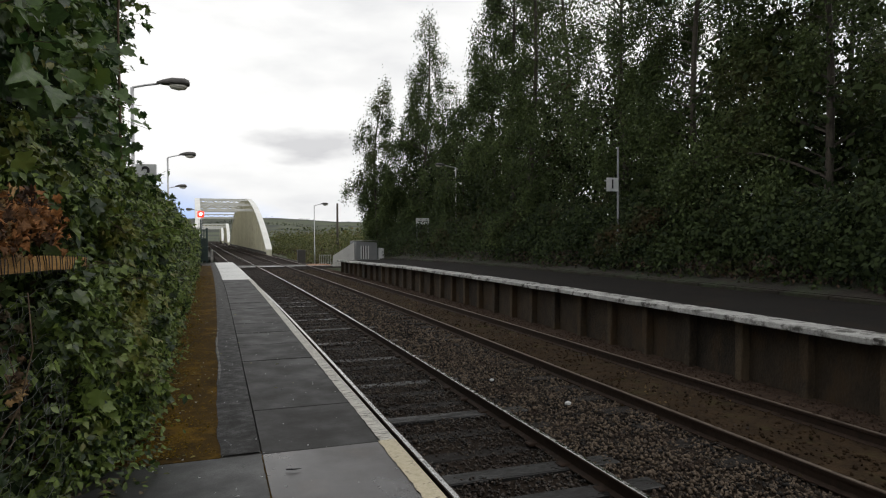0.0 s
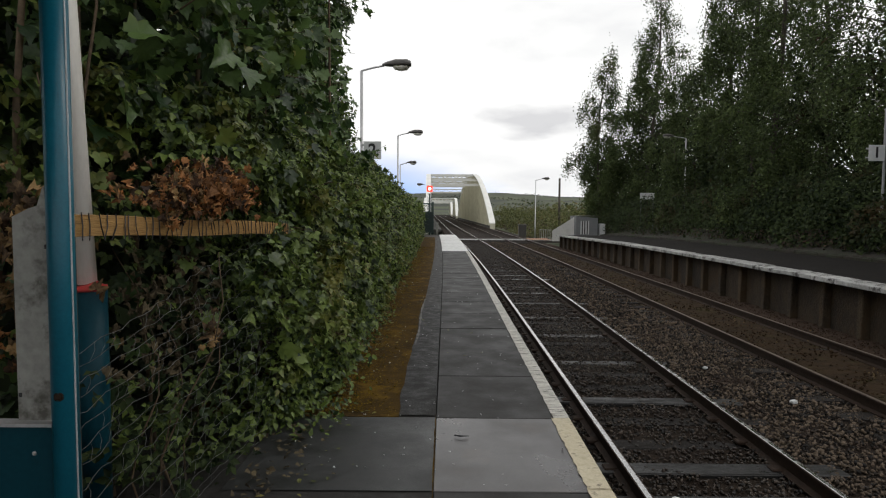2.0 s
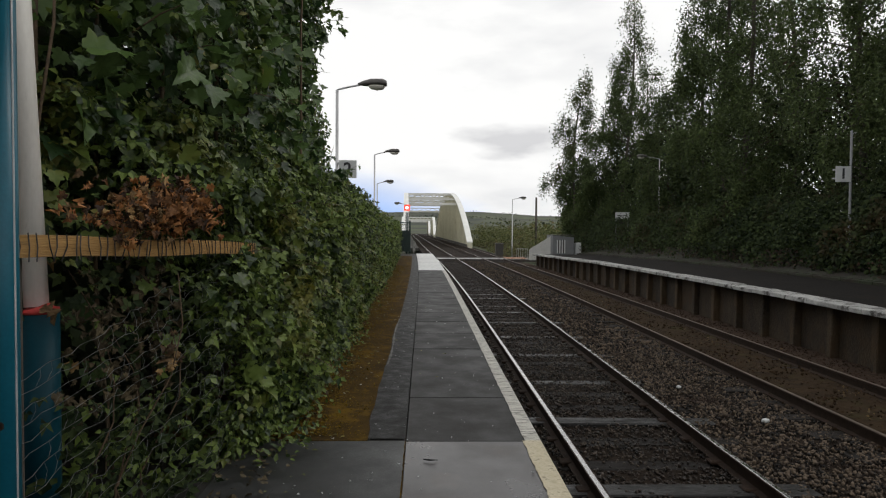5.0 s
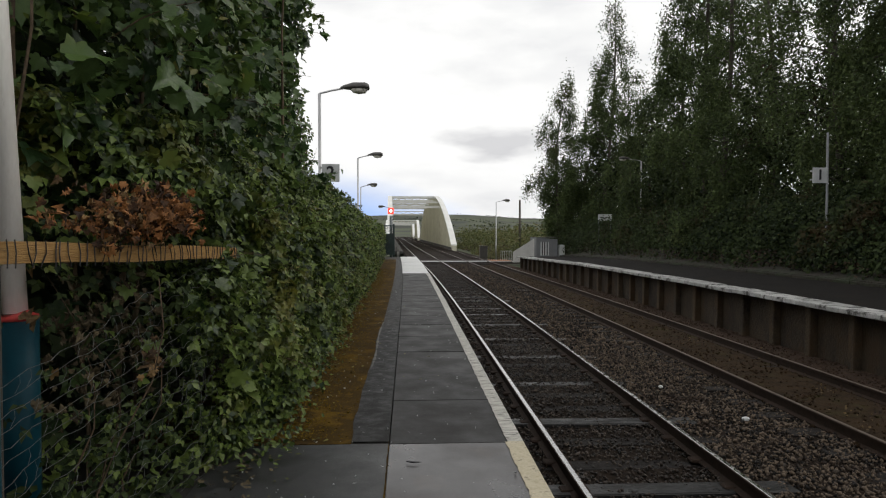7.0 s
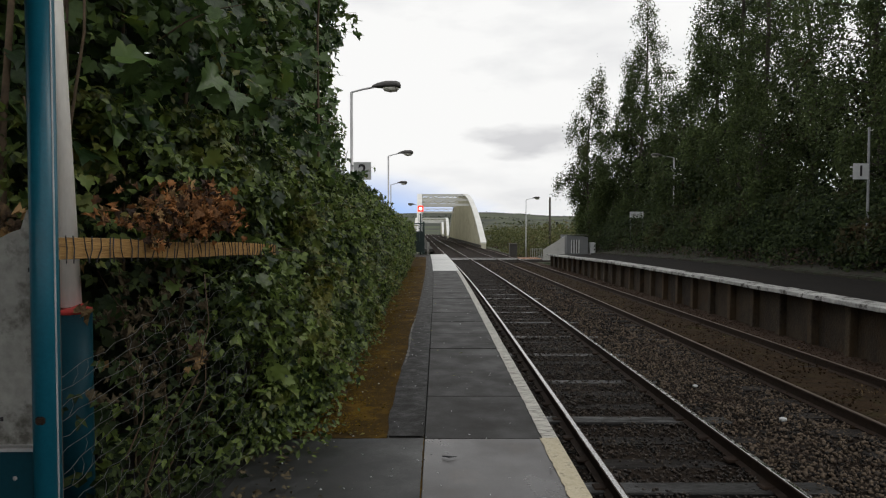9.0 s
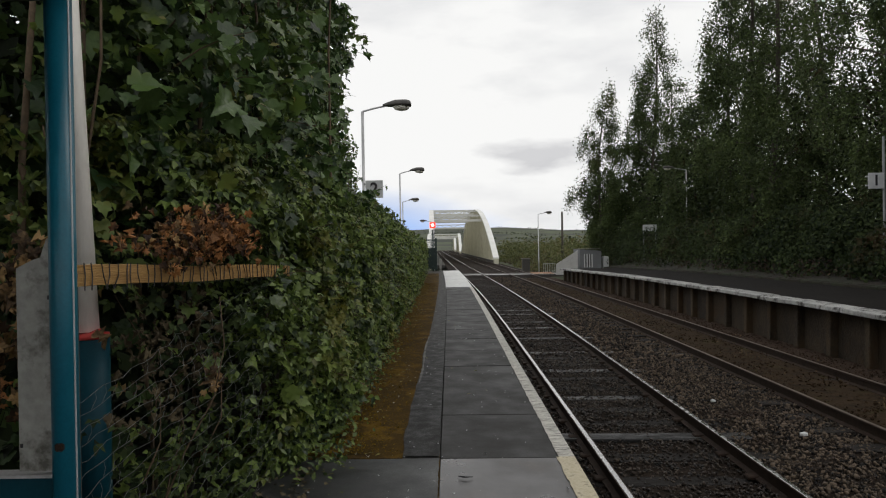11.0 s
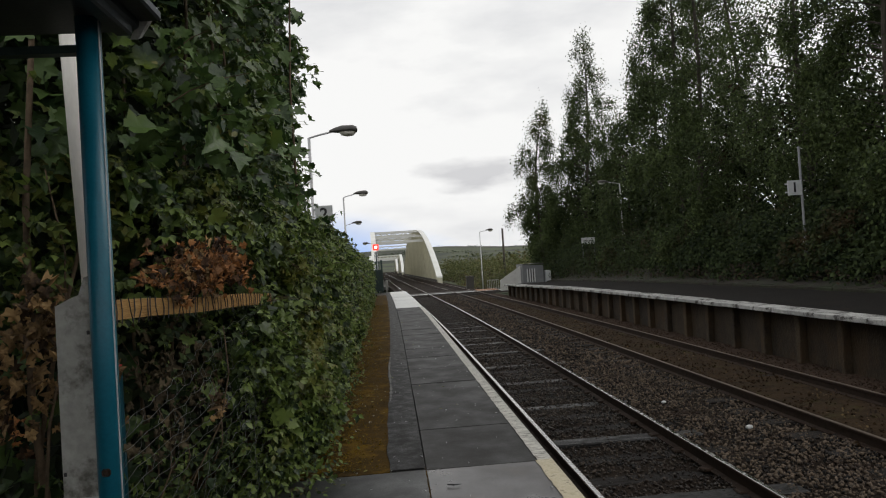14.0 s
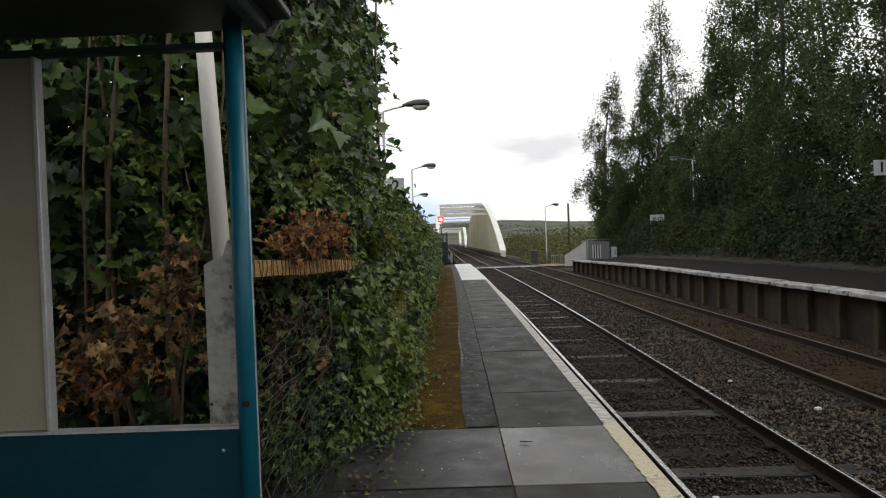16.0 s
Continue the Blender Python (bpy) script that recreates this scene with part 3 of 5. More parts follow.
tagged(hedge_leaves("hedge_foliage", 3.0, 12.5, 1.8, 7.5, 9000, LOBED, 0.090, 0.55, M_SYCAMORE, 0.8, -0.3, 0.6), "smaller sycamore leaves of tall saplings over the hedge", "hedge", kind="stuff")
tagged(hedge_leaves("hedge_foliage", 3.0, 13.0, 1.7, 7.5, 11000, BRAMBLE, 0.085, 0.40, M_LEAF, 0.8), "green leaves of tall saplings over the hedge", "hedge", kind="stuff")
tagged(hedge_leaves("hedge_foliage", 9.0, 37.0, 0.0, 2.4, 33000, BRAMBLE, 0.105, 0.20, M_LEAF, 0.7, up=0.8), "dense green bramble hedge running along the platform", "hedge", kind="stuff")
tagged(hedge_leaves("hedge_foliage", 3.2, 22.0, 0.05, 3.0, 1500, OVAL, 0.06, 0.08, M_LEAFYELLOW), "scattered yellowing leaves in the hedge", "leaves", kind="stuff")


def sprays(count, seed, y0, y1, z0, z1, reach, rise, droop, per, template, size, material, label):
    """Thin shoots that arch out of the hedge's face, with leaves strung along them."""
    rs = random.Random(seed)
    pts = []
    bm = bmesh.new()
    for i in range(count):
        y = rs.uniform(y0, y1)
        z = rs.uniform(z0, min(z1, float(hedge_top(y)) + 0.15))
        start = Vector((float(hedge_face(y, z)) - 0.22, y, z))
        way = Vector((rs.uniform(0.3, 1.0), rs.uniform(-0.6, 0.6), rs.uniform(*rise))).normalized()
        length = rs.uniform(*reach)
        at = lambda u: start + way * length * u + Vector((0, 0, -droop * u * u))
        tube(bm, [at(u) for u in (0, 0.33, 0.66, 1.0)], [0.005, 0.004, 0.003, 0.0015], 4, False)
        for k in range(per):
            p = at(rs.uniform(0.3, 1.03))
            pts.append((p.x + rs.uniform(-0.04, 0.04), p.y + rs.uniform(-0.05, 0.05), p.z + rs.uniform(-0.05, 0.03)))
    tagged(part("twigs", bm, M_TWIG), "thin shoots sticking out of the hedge", "twigs", kind="stuff")
    pts = np.array(pts)
    tagged(scatter("hedge_foliage", template, pts, np.tile(np.array((0.5, -0.4, 0.7)), (len(pts), 1)), rng.uniform(0.55, 1.15, len(pts)) * size, material, rng, 0.6, droop=0.8), label, "leaves", kind="stuff")


sprays(280, 17, 3.4, 11.6, 1.9, 8.0, (0.3, 0.72), (0.0, 0.9), 0.16, 7, LOBED, 0.115, M_SYCAMORE, "sycamore leaves on the outer sprays of the saplings")
sprays(240, 23, 4.3, 11.5, 0.25, 1.6, (0.28, 0.5), (0.1, 0.9), 0.20, 6, BRAMBLE, 0.095, M_LEAF, "bramble leaves on shoots arching out of the hedge")
sprays(260, 29, 11.5, 36.0, 0.6, 1.5, (0.28, 0.5), (0.3, 1.2), 0.14, 7, BRAMBLE, 0.10, M_LEAF, "bramble leaves on shoots over the long hedge")
# upright fine shoots of a lighter bush beside the first lamp
rs = random.Random(31)
bm, pts = bmesh.new(), []
for i in range(85):
    y, d = rs.uniform(11.4, 14.4), rs.uniform(0.148, 0.205)
    x = -0.85 - d * y
    top = min(4.5, 3.4 + (d - 0.148) * 26) * rs.uniform(0.75, 1.0)
    lean = Vector((rs.uniform(-0.15, 0.3), rs.uniform(-0.3, 0.3), 0))
    tube(bm, [Vector((x, y, 1.2 + (top - 1.2) * u)) + lean * u * u for u in (0, 0.35, 0.7, 1.0)], [0.010, 0.008, 0.005, 0.002], 4, False)
    for k in range(95):
        u = rs.uniform(0.0, 1.0)
        w = 0.20 * (1.05 - u) + 0.03
        p = Vector((x, y, 1.2 + (top - 1.2) * u)) + lean * u * u
        pts.append((p.x + rs.gauss(0, w), p.y + rs.gauss(0, w), p.z + rs.uniform(-0.05, 0.05)))
tagged(part("twigs", bm, M_TWIG), "fine upright shoots beside the lamp", "twigs", kind="stuff")
pts = np.array(pts)
pts = pts[pts[:, 0] < -0.77 - 0.143 * pts[:, 1]]
tagged(scatter("hedge_foliage", OVAL, pts, np.tile(np.array((0.5, -0.5, 0.5)), (len(pts), 1)), rng.uniform(0.05, 0.095, len(pts)), M_LEAF, rng, 0.8), "small leaves of a slender bush beside the lamp", "leaves", kind="stuff")
# the deeper growth behind the front leaves, its colour darkened to stand for shade
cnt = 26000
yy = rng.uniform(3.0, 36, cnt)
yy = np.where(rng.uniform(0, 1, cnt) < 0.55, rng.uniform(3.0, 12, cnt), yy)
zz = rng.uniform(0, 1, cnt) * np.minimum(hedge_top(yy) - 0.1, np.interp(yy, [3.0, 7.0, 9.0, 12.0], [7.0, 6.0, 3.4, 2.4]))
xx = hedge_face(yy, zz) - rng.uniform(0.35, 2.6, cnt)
tagged(scatter("hedge_foliage", SMALL, np.stack((xx, yy, zz), 1), np.tile(np.array((0.6, -0.3, 0.7)), (cnt, 1)), rng.uniform(0.10, 0.18, cnt), M_LEAFDARK, rng, 0.8), "leaves deep inside the hedge, coloured dark for inner shade", "hedge", kind="stuff")


def stems(name, spots, material, label):
    bm = bmesh.new()
    for x, y, h, r, lean in spots:
        path = [(x + lean * t + 0.05 * math.sin(7 * t + y), y + 0.06 * math.sin(5 * t + x), h * t) for t in (0, 0.2, 0.4, 0.6, 0.8, 1.0)]
        tube(bm, path, [r * (1 - 0.6 * t) for t in (0, 0.2, 0.4, 0.6, 0.8, 1.0)], 6)
    return tagged(part(name, bm, material, smooth=True), label, "stems", kind="stuff")


r2 = random.Random(3)
stems("sapling_stems", [(hedge_face(y, 3.0) - r2.uniform(0.0, 0.5), y, min(r2.uniform(4, 6.5), float(hedge_top(y)) - 0.5), r2.uniform(0.010, 0.02), r2.uniform(-0.3, 0.3)) for y in [3.3 + 0.40 * i + r2.uniform(-0.15, 0.15) for i in range(18)]], M_TWIG, "thin brown sapling stems in the hedge")


# ---------------------------------------------------------------- trees behind the far platform
def tree(x, y, height, spread, seed, leaves, leaf_size, low=0.12, weeping=0.35, material=None):
    """A trunk with rising limbs that droop at their ends, and a crown of small leaves strung along them."""
    rr = random.Random(seed)
    rg = np.random.default_rng(seed)
    root = empty("birch_tree", (x, y, 0.0))
    bm = bmesh.new()
    steps = [i / 8 for i in range(9)]
    bend = (rr.uniform(-1.2, 1.2), rr.uniform(-1.2, 1.2))
    at = lambda t: Vector((bend[0] * t * t + 0.22 * math.sin(6 * t + seed), bend[1] * t * t, height * t))
    tube(bm, [at(t) for t in steps], [0.115 * (height / 14) * (1 - 0.93 * t) + 0.01 for t in steps], 8)
    part("trunk", bm, M_BARK, root, smooth=True)
    limbs = []
    n = int(height * 4.2)
    for i in range(n):
        t = low + (1 - low) * (i + rr.random()) / n
        start = at(min(t, 0.99))
        a = rr.uniform(0, math.tau)
        q = (t - low) / (1 - low)
        shape = 1.42 * (q + 0.12) ** 0.30 * max(1 - q, 0.0) ** 0.80 + 0.05
        if t < low + 0.12:
            shape *= 0.75
        length = spread * shape * rr.uniform(0.4, 1.25)
        out = Vector((math.cos(a), math.sin(a), 0))
        path = []
        for k in range(6):
            u = k / 5
            path.append(start + out * length * u + Vector((0, 0, length * (0.55 * u - weeping * 1.6 * u * u * u))))
        limbs.append((path, length))
    bm = bmesh.new()
    for path, length in limbs:
        tube(bm, path, [0.012 * length * (1 - 0.85 * k / 5) + 0.006 for k in range(6)], 4, False)
    tagged(part("branchwork", bm, M_BARK, root), kind="stuff")
    total = sum(length for _, length in limbs)
    pts = []
    for path, length in limbs:
        m = int(leaves * length / total * (1.40 - 0.85 * path[0].z / height))
        clumps = max(4, int(length * 7.0))
        for c in range(clumps):
            u = 0.15 + 0.85 * math.sqrt(rr.random())
            k = min(int(u * 5), 4)
            p = path[k].lerp(path[k + 1], u * 5 - k)
            sz = rr.uniform(0.12, 0.34)
            cloud = rg.normal(0, 1, (max(m // clumps, 1), 3)) * np.array((sz * 0.8, sz * 0.8, sz * 1.7)) + np.array((p.x, p.y, p.z - sz * weeping * 1.5))
            pts.append(cloud)
    pts = np.concatenate(pts)
    facing = rg.normal(0, 1, (len(pts), 3)) + np.array((0, 0, 0.4))
    scatter("crown", SMALL, pts, facing, rg.uniform(0.7, 1.3, len(pts)) * leaf_size, material or M_LEAFBIRCH, rg, 0.3, root, droop=0.9)
    return root


TREES = [(10.75, 50.5, 14.0, 2.3, 0.02, 1.0), (11.5, 52.5, 7.0, 1.4, 0.02, 0.6), (12.4, 48.5, 12.4, 2.6, 0.02, 1.0), (13.4, 46.0, 18.2, 3.3, 0.04, 1.3), (15.6, 48.0, 13.0, 3.0, 0.03, 0.8), (12.2, 35.6, 5.2, 1.7, 0.02, 0.35), (14.5, 41.0, 11.5, 2.8, 0.04, 1.0), (15.4, 37.5, 19.5, 2.4, 0.05, 1.1),
         (14.0, 31.5, 19.0, 2.7, 0.05, 1.3), (17.5, 34.0, 12.0, 3.2, 0.05, 0.8), (12.0, 26.0, 17.5, 2.1, 0.05, 0.9), (15.5, 28.5, 18.0, 2.4, 0.28, 0.45), (18.5, 28.5, 13.0, 3.2, 0.06, 0.6),
         (13.8, 21.5, 16.0, 3.0, 0.05, 0.75), (13.4, 17.0, 15.0, 3.3, 0.04, 2.0), (17.9, 21.0, 13.0, 3.4, 0.05, 0.7), (13.8, 12.5, 14.5, 3.4, 0.04, 2.1),
         (17.5, 15.5, 13.5, 3.4, 0.05, 1.4), (14.6, 8.0, 14.0, 3.4, 0.05, 1.1), (19.0, 10.5, 13.0, 3.4, 0.05, 0.6)]
for i, (x, y, h, s, low, dense) in enumerate(TREES):
    tagged(tree(x, y, h, s, 20 + i, int(27500 * dense), 0.137 if y > 28 else 0.116, low), "tall dark birch tree behind the far platform", "tree", group="trees behind the far platform")

# shrubs under the trees: shade-darkened leaf colour in front, withered growth low down
cnt = 42000
yy = rng.uniform(5, 53, cnt)
yy = np.where(rng.uniform(0, 1, cnt) < 0.5, rng.uniform(7, 28, cnt), yy)
top = 2.35 + 0.60 * wave(yy * 0.8, yy * 0.23, 4.0) + 0.30 * wave(yy * 2.1, yy * 0.4, 1.0)
hh = rng.uniform(0, 1, cnt) ** 1.0 * top
xx = 10.42 + 0.34 * wave(yy * 1.1, hh * 1.5, 2.0) + 0.14 * wave(yy * 4.3, hh * 5.0, 6.0) + 0.9 * (hh / 2.2) ** 2 + np.abs(rng.normal(0, 0.7, cnt)) + np.array([shift(v) for v in yy])
base = np.array([far_top(v) for v in yy]) + 0.1
pts = np.stack((xx, yy, base + hh), 1)
rust = (hh < 0.42 + 0.45 * wave(yy * 0.9, hh, 8.0)) & (rng.uniform(0, 1, cnt) < 0.5)
tagged(scatter("shrub_foliage", SMALL, pts[~rust], np.tile(np.array((-0.7, -0.4, 0.6)), ((~rust).sum(), 1)), rng.uniform(0.08, 0.18, (~rust).sum()), M_SHRUB, rng, 0.7), "green bramble shrubs along the far platform, colour darkened for tree shade", "shrub", kind="stuff")
tagged(scatter("undergrowth", SMALL, pts[rust], np.tile(np.array((-0.7, -0.4, 0.6)), (rust.sum(), 1)), rng.uniform(0.05, 0.12, rust.sum()), M_LEAFRUST, rng, 0.7), "withered reddish-brown undergrowth behind the far platform", "undergrowth", kind="stuff")
# the wood behind, which closes the gaps low down, in the same shade-dark colour
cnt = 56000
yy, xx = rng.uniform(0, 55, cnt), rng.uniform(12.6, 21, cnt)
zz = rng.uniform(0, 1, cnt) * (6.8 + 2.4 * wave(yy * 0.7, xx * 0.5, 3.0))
tagged(scatter("wood_understorey", SMALL, np.stack((xx, yy, zz), 1), np.tile(np.array((-0.7, -0.4, 0.6)), (cnt, 1)), rng.uniform(0.16, 0.32, cnt), M_SHRUB, rng, 0.8), "understorey of the wood behind the birches, colour darkened for shade", "shrub", kind="stuff")

# far scrub beyond the platforms
SCRUB = ((7.0, 30, 62, 130, 3.2, 42000, 0.23, M_SCRUB), (7.0, 26, 58, 100, 1.6, 9000, 0.16, M_LEAFRUST), (-40, -6, 60, 150, 1.8, 14000, 0.4, M_SCRUB),
         (25, 220, 120, 420, 5.0, 24000, 1.2, M_SCRUB), (-260, -12, 160, 500, 4.0, 16000, 1.5, M_SCRUB))
for x0, x1, y0, y1, h, count, size, material in SCRUB:
    yy, xx = rng.uniform(y0, y1, count), rng.uniform(x0, x1, count)
    lump = np.clip(0.42 + 1.0 * wave(yy * 0.5 / h, xx * 0.5 / h, 2.0) + 0.35 * wave(yy * 5 / h, xx * 5 / h, 1.0), 0.05, 1.3)
    zz = -1.2 + rng.uniform(0, 1, count) * h * lump
    tagged(scatter("scrub", SMALL, np.stack((xx, yy, zz), 1), np.tile(np.array((-0.3, -0.7, 0.7)), (count, 1)), rng.uniform(0.6, 1.3, count) * size, material, rng, 0.7), "green and brown scrub and low trees in the middle distance", "scrub", kind="stuff")
# woods and hedgerows on the hills
count = 22000
ang = rng.uniform(-0.75, 0.9, count)
dist = rng.uniform(1300, 2450, count)
keep = wave(ang * 9, dist * 0.006, 4.0) + 0.4 * wave(ang * 31, dist * 0.02, 2.0) > 0.30
ang, dist = ang[keep], dist[keep]
hill = np.clip((dist - 900) / 1700, 0, 1) ** 1.3 * (57 + 12 * np.sin(ang * 5 + 1) + 9 * np.sin(ang * 11 + 2) + 5 * np.sin(ang * 23))
tagged(scatter("far_woods", SMALL, np.stack((dist * np.sin(ang), dist * np.cos(ang), hill - 3 + rng.uniform(0, 5, len(ang))), 1), np.tile(np.array((0, -0.8, 0.6)), (len(ang), 1)), rng.uniform(4, 8, len(ang)), M_LEAFDARK, rng, 0.6), "dark woods and hedgerows on far hills", "woods", kind="stuff")

# ---------------------------------------------------------------- the river bridge
def bridge_span(name, x0, y0, turn, length, height, width, label):
    """Two bowed plate girders with stiffeners, a deck between them and bracing across the top."""
    root = tagged(empty(name, (x0, y0, 0.0), turn), label, "bridge")
    base = -0.55
    n = 32
    arc = lambda u: base + 0.25 + (height - 0.25) * (1 - abs(2 * u - 1) ** 2.3)
    for side in (-1, 1):
        x = side * width / 2
        bm = bmesh.new()
        loft(bm, [[(x - 0.06, u * length, base), (x + 0.06, u * length, base), (x + 0.06, u * length, arc(u)), (x - 0.06, u * length, arc(u))] for u in [i / n for i in range(n + 1)]], True)
        g = part("girder", bm, M_BRIDGE, root)
        bm = bmesh.new()
        loft(bm, [[(x - 0.35, u * length, arc(u)), (x + 0.35, u * length, arc(u)), (x + 0.35, u * length, arc(u) + 0.16), (x - 0.35, u * length, arc(u) + 0.16)] for u in [i / n for i in range(n + 1)]], True)
        part("top_flange", bm, M_BRIDGEEDGE, g, "pale rounded top flange")
        part("end_plate", boxes(((x - 0.3, -0.1, base - 0.9), (x + 0.3, 0.1, arc(0)))), M_BRIDGE, g)
        part("bottom_boom", boxes(((x - 0.3, 0, base - 0.9), (x + 0.3, length, base + 0.02))), M_STEELDARK, g, "dark bottom boom")
        for i in range(1, int(length / 2.6)):
            y = i * 2.6
            part("stiffener", boxes(((x - 0.26, y - 0.10, base), (x + 0.26, y + 0.10, arc(y / length) - 0.02))), M_BRIDGE, g)
    for i in range(7):
        u = 0.24 + 0.52 * i / 6
        z = arc(u)
        if z > 4.2:
            brace = part("cross_brace", boxes(((-width / 2, u * length - 0.2, z - 0.86), (width / 2, u * length + 0.2, z - 0.52))), M_BRIDGEEDGE, root)
            part("brace_chord", boxes(((-width / 2, u * length - 0.2, z - 0.08), (width / 2, u * length + 0.2, z + 0.10))), M_BRIDGEEDGE, brace)
            for k in range(8):
                w = width / 8
                bm = bmesh.new()
                a = Vector((-width / 2 + k * w, u * length, z - 0.55 if k % 2 else z - 0.03))
                tube(bm, [a, Vector((a.x + w, a.y, z - 0.03 if k % 2 else z - 0.55))], 0.05, 4)
                part("lacing_bar", bm, M_BRIDGE, brace)
    part("deck", boxes(((-width / 2, 0, -1.3), (width / 2, length, -0.97))), M_STEELDARK, root, "dark steel deck")
    return root


BX = 2.36 + shift(78)
bridge_span("railway_bridge", BX, 78, 1.54, 84, 8.02, 7.62, "cream-painted bowed girder railway bridge")
bridge_span("railway_bridge", BX - 3.0, 164, 0.5, 40, 5.0, 8.2, "second bowed span of the cream railway bridge")
bridge_span("railway_bridge", BX - 3.9, 206, 0.4, 40, 5.0, 8.2, "third bowed span of the cream railway bridge")


# ---------------------------------------------------------------- lamp posts and number signs
def lamp_post(x, y, base, top, arm, label, facing=1):
    """A slim column, a bent arm and a hooded lantern with a clear bowl."""
    root = tagged(empty("street_lamp", (x, y, base)), label, "street lamp", group="platform lamps")
    h = top - base
    bm = bmesh.new()
    tube(bm, [(0, 0, 0), (0, 0, h * 0.3), (0, 0, h * 0.3 + 0.02), (0, 0, h - 0.02)], [0.055, 0.055, 0.036, 0.034], 10)
    part("column", bm, M_GALV, root, smooth=True)
    bm = bmesh.new()
    tube(bm, [(0, 0, h - 0.02), (facing * 0.03, 0, h - 0.01), (facing * arm * 0.5, 0, h + 0.05), (facing * arm, 0, h + 0.10)], 0.022, 8)
    part("arm", bm, M_GALV, root, smooth=True)
    bm = bmesh.new()
    secs = []
    for u, w, t, z in ((0, 0.04, 0.03, 0), (0.12, 0.09, 0.075, 0.01), (0.30, 0.14, 0.115, 0.02), (0.55, 0.15, 0.115, 0.02), (0.63, 0.12, 0.09, 0.012), (0.65, 0.06, 0.04, 0.01)):
        secs.append([(facing * (arm - 0.05 + u), w * math.cos(a), h + 0.11 + z + t * max(math.sin(a), -0.35)) for a in [k * math.tau / 12 for k in range(12)]])
    loft(bm, secs, True)
    hood = part("lantern_hood", bm, M_LAMPHOOD, root, "dark grey lantern hood", smooth=True)
    bm = bmesh.new()
    secs = []
    for u, w, t in ((0.24, 0.04, 0.03), (0.28, 0.10, 0.08), (0.42, 0.12, 0.11), (0.56, 0.10, 0.09), (0.61, 0.04, 0.03)):
        secs.append([(facing * (arm - 0.05 + u), w * math.cos(a), h + 0.09 + t * min(math.sin(a), 0.1)) for a in [k * math.tau / 10 for k in range(10)]])
    loft(bm, secs, True)
    part("bowl", bm, M_BOWL, hood, "clear lamp bowl", smooth=True)
    return root


def number_sign(x, y, z, size, text, label):
    root = tagged(empty("number_sign", (x, y, z)), label, "sign")
    part("plate", boxes(((-size / 2, -0.012, -size / 2), (size / 2, 0.012, size / 2)), bevel=0.006), M_SIGNGREY, root)
    cu = bpy.data.curves.new("numeral", "FONT")
    cu.body, cu.size, cu.align_x, cu.align_y, cu.extrude, cu.offset = text, size * 0.92, "CENTER", "CENTER", 0.003, size * 0.022
    ob = new("numeral", cu)
    ob.parent, ob.matrix_basis = root, pose(0, -0.016, 0, 90)
    cu.materials.append(M_INK)
    for dz in (-0.12, 0.12):
        part("clamp", boxes(((-size / 2 - 0.05, 0.012, dz - 0.02), (0.05, 0.05, dz + 0.02))), M_GALV, root)
    return root


lamp_post(-2.75, 15.0, 0.0, 4.53, 0.52, "tall galvanised platform lamp rising out of the hedge")
lamp_post(-2.92, 28.6, 0.0, 4.60, 0.48, "galvanised platform lamp beyond the hedge")
lamp_post(-3.75, 42.0, -0.9, 4.25, 0.45, "galvanised platform lamp near the crossing")
lamp_post(-2.2, 60.0, -0.9, 3.55, 0.65, "small lamp turned away from the track", -1)
lamp_post(6.71, 55.1, -1.0, 3.90, 0.55, "pale lamp post beside the crossing")
sign_post = tagged(empty("sign_post", (11.05, 17.95, 0.2)), "slim galvanised post half hidden among the trees", "post")
bm = bmesh.new()
tube(bm, [(0, 0, 0), (0, 0, 1.2), (0, 0, 1.22), (0, 0, 4.0)], [0.05, 0.05, 0.034, 0.032], 10)
part("column", bm, M_GREYHUT, sign_post, smooth=True)
part("collar", boxes(((-0.05, -0.05, 1.18), (0.05, 0.05, 1.24)), bevel=0.01), M_GALV, sign_post)
lamp_post(12.75, 37.4, 0.2, 5.5, 0.7, "platform lamp among dark trees", -1)
number_sign(-2.5, 14.93, 2.73, 0.40, "2", "grey square sign with a black 2")
number_sign(10.74, 17.80, 2.98, 0.43, "1", "grey square sign with a black 1 before dark trees")

# ---------------------------------------------------------------- waiting shelter at the near end
shelter = tagged(empty("waiting_shelter", (-2.05, 2.125, 0.0)), "teal and cream platform waiting shelter with a broken pane", "shelter")
bm = bmesh.new()
tube(bm, [(0, 0, 0), (0, 0, 2.365)], 0.040, 20)
part("corner_post", bm, M_TEAL, shelter, "teal gloss corner post", smooth=True)
part("lower_panel", boxes(((-1.7, 0.02, 0.02), (-0.035, 0.05, 0.700)), bevel=0.004), M_TEALDARK, shelter, "dark teal lower panel")
part("sill_rail", boxes(((-1.7, 0.006, 0.700), (-0.035, 0.06, 0.711))), M_GALV, shelter, "pale metal sill rail")
part("head_rail", boxes(((-1.7, 0.015, 2.250), (-0.03, 0.055, 2.278))), M_GATE, shelter)
part("mullion", boxes(((-0.842, 0.012, 0.711), (-0.822, 0.06, 2.250)), bevel=0.003), M_GALV, shelter, "pale metal mullion")
part("cream_panel", boxes(((-1.7, 0.03, 0.716), (-0.845, 0.045, 2.250))), M_CREAMPANEL, shelter, "cream panel")
bm = bmesh.new()
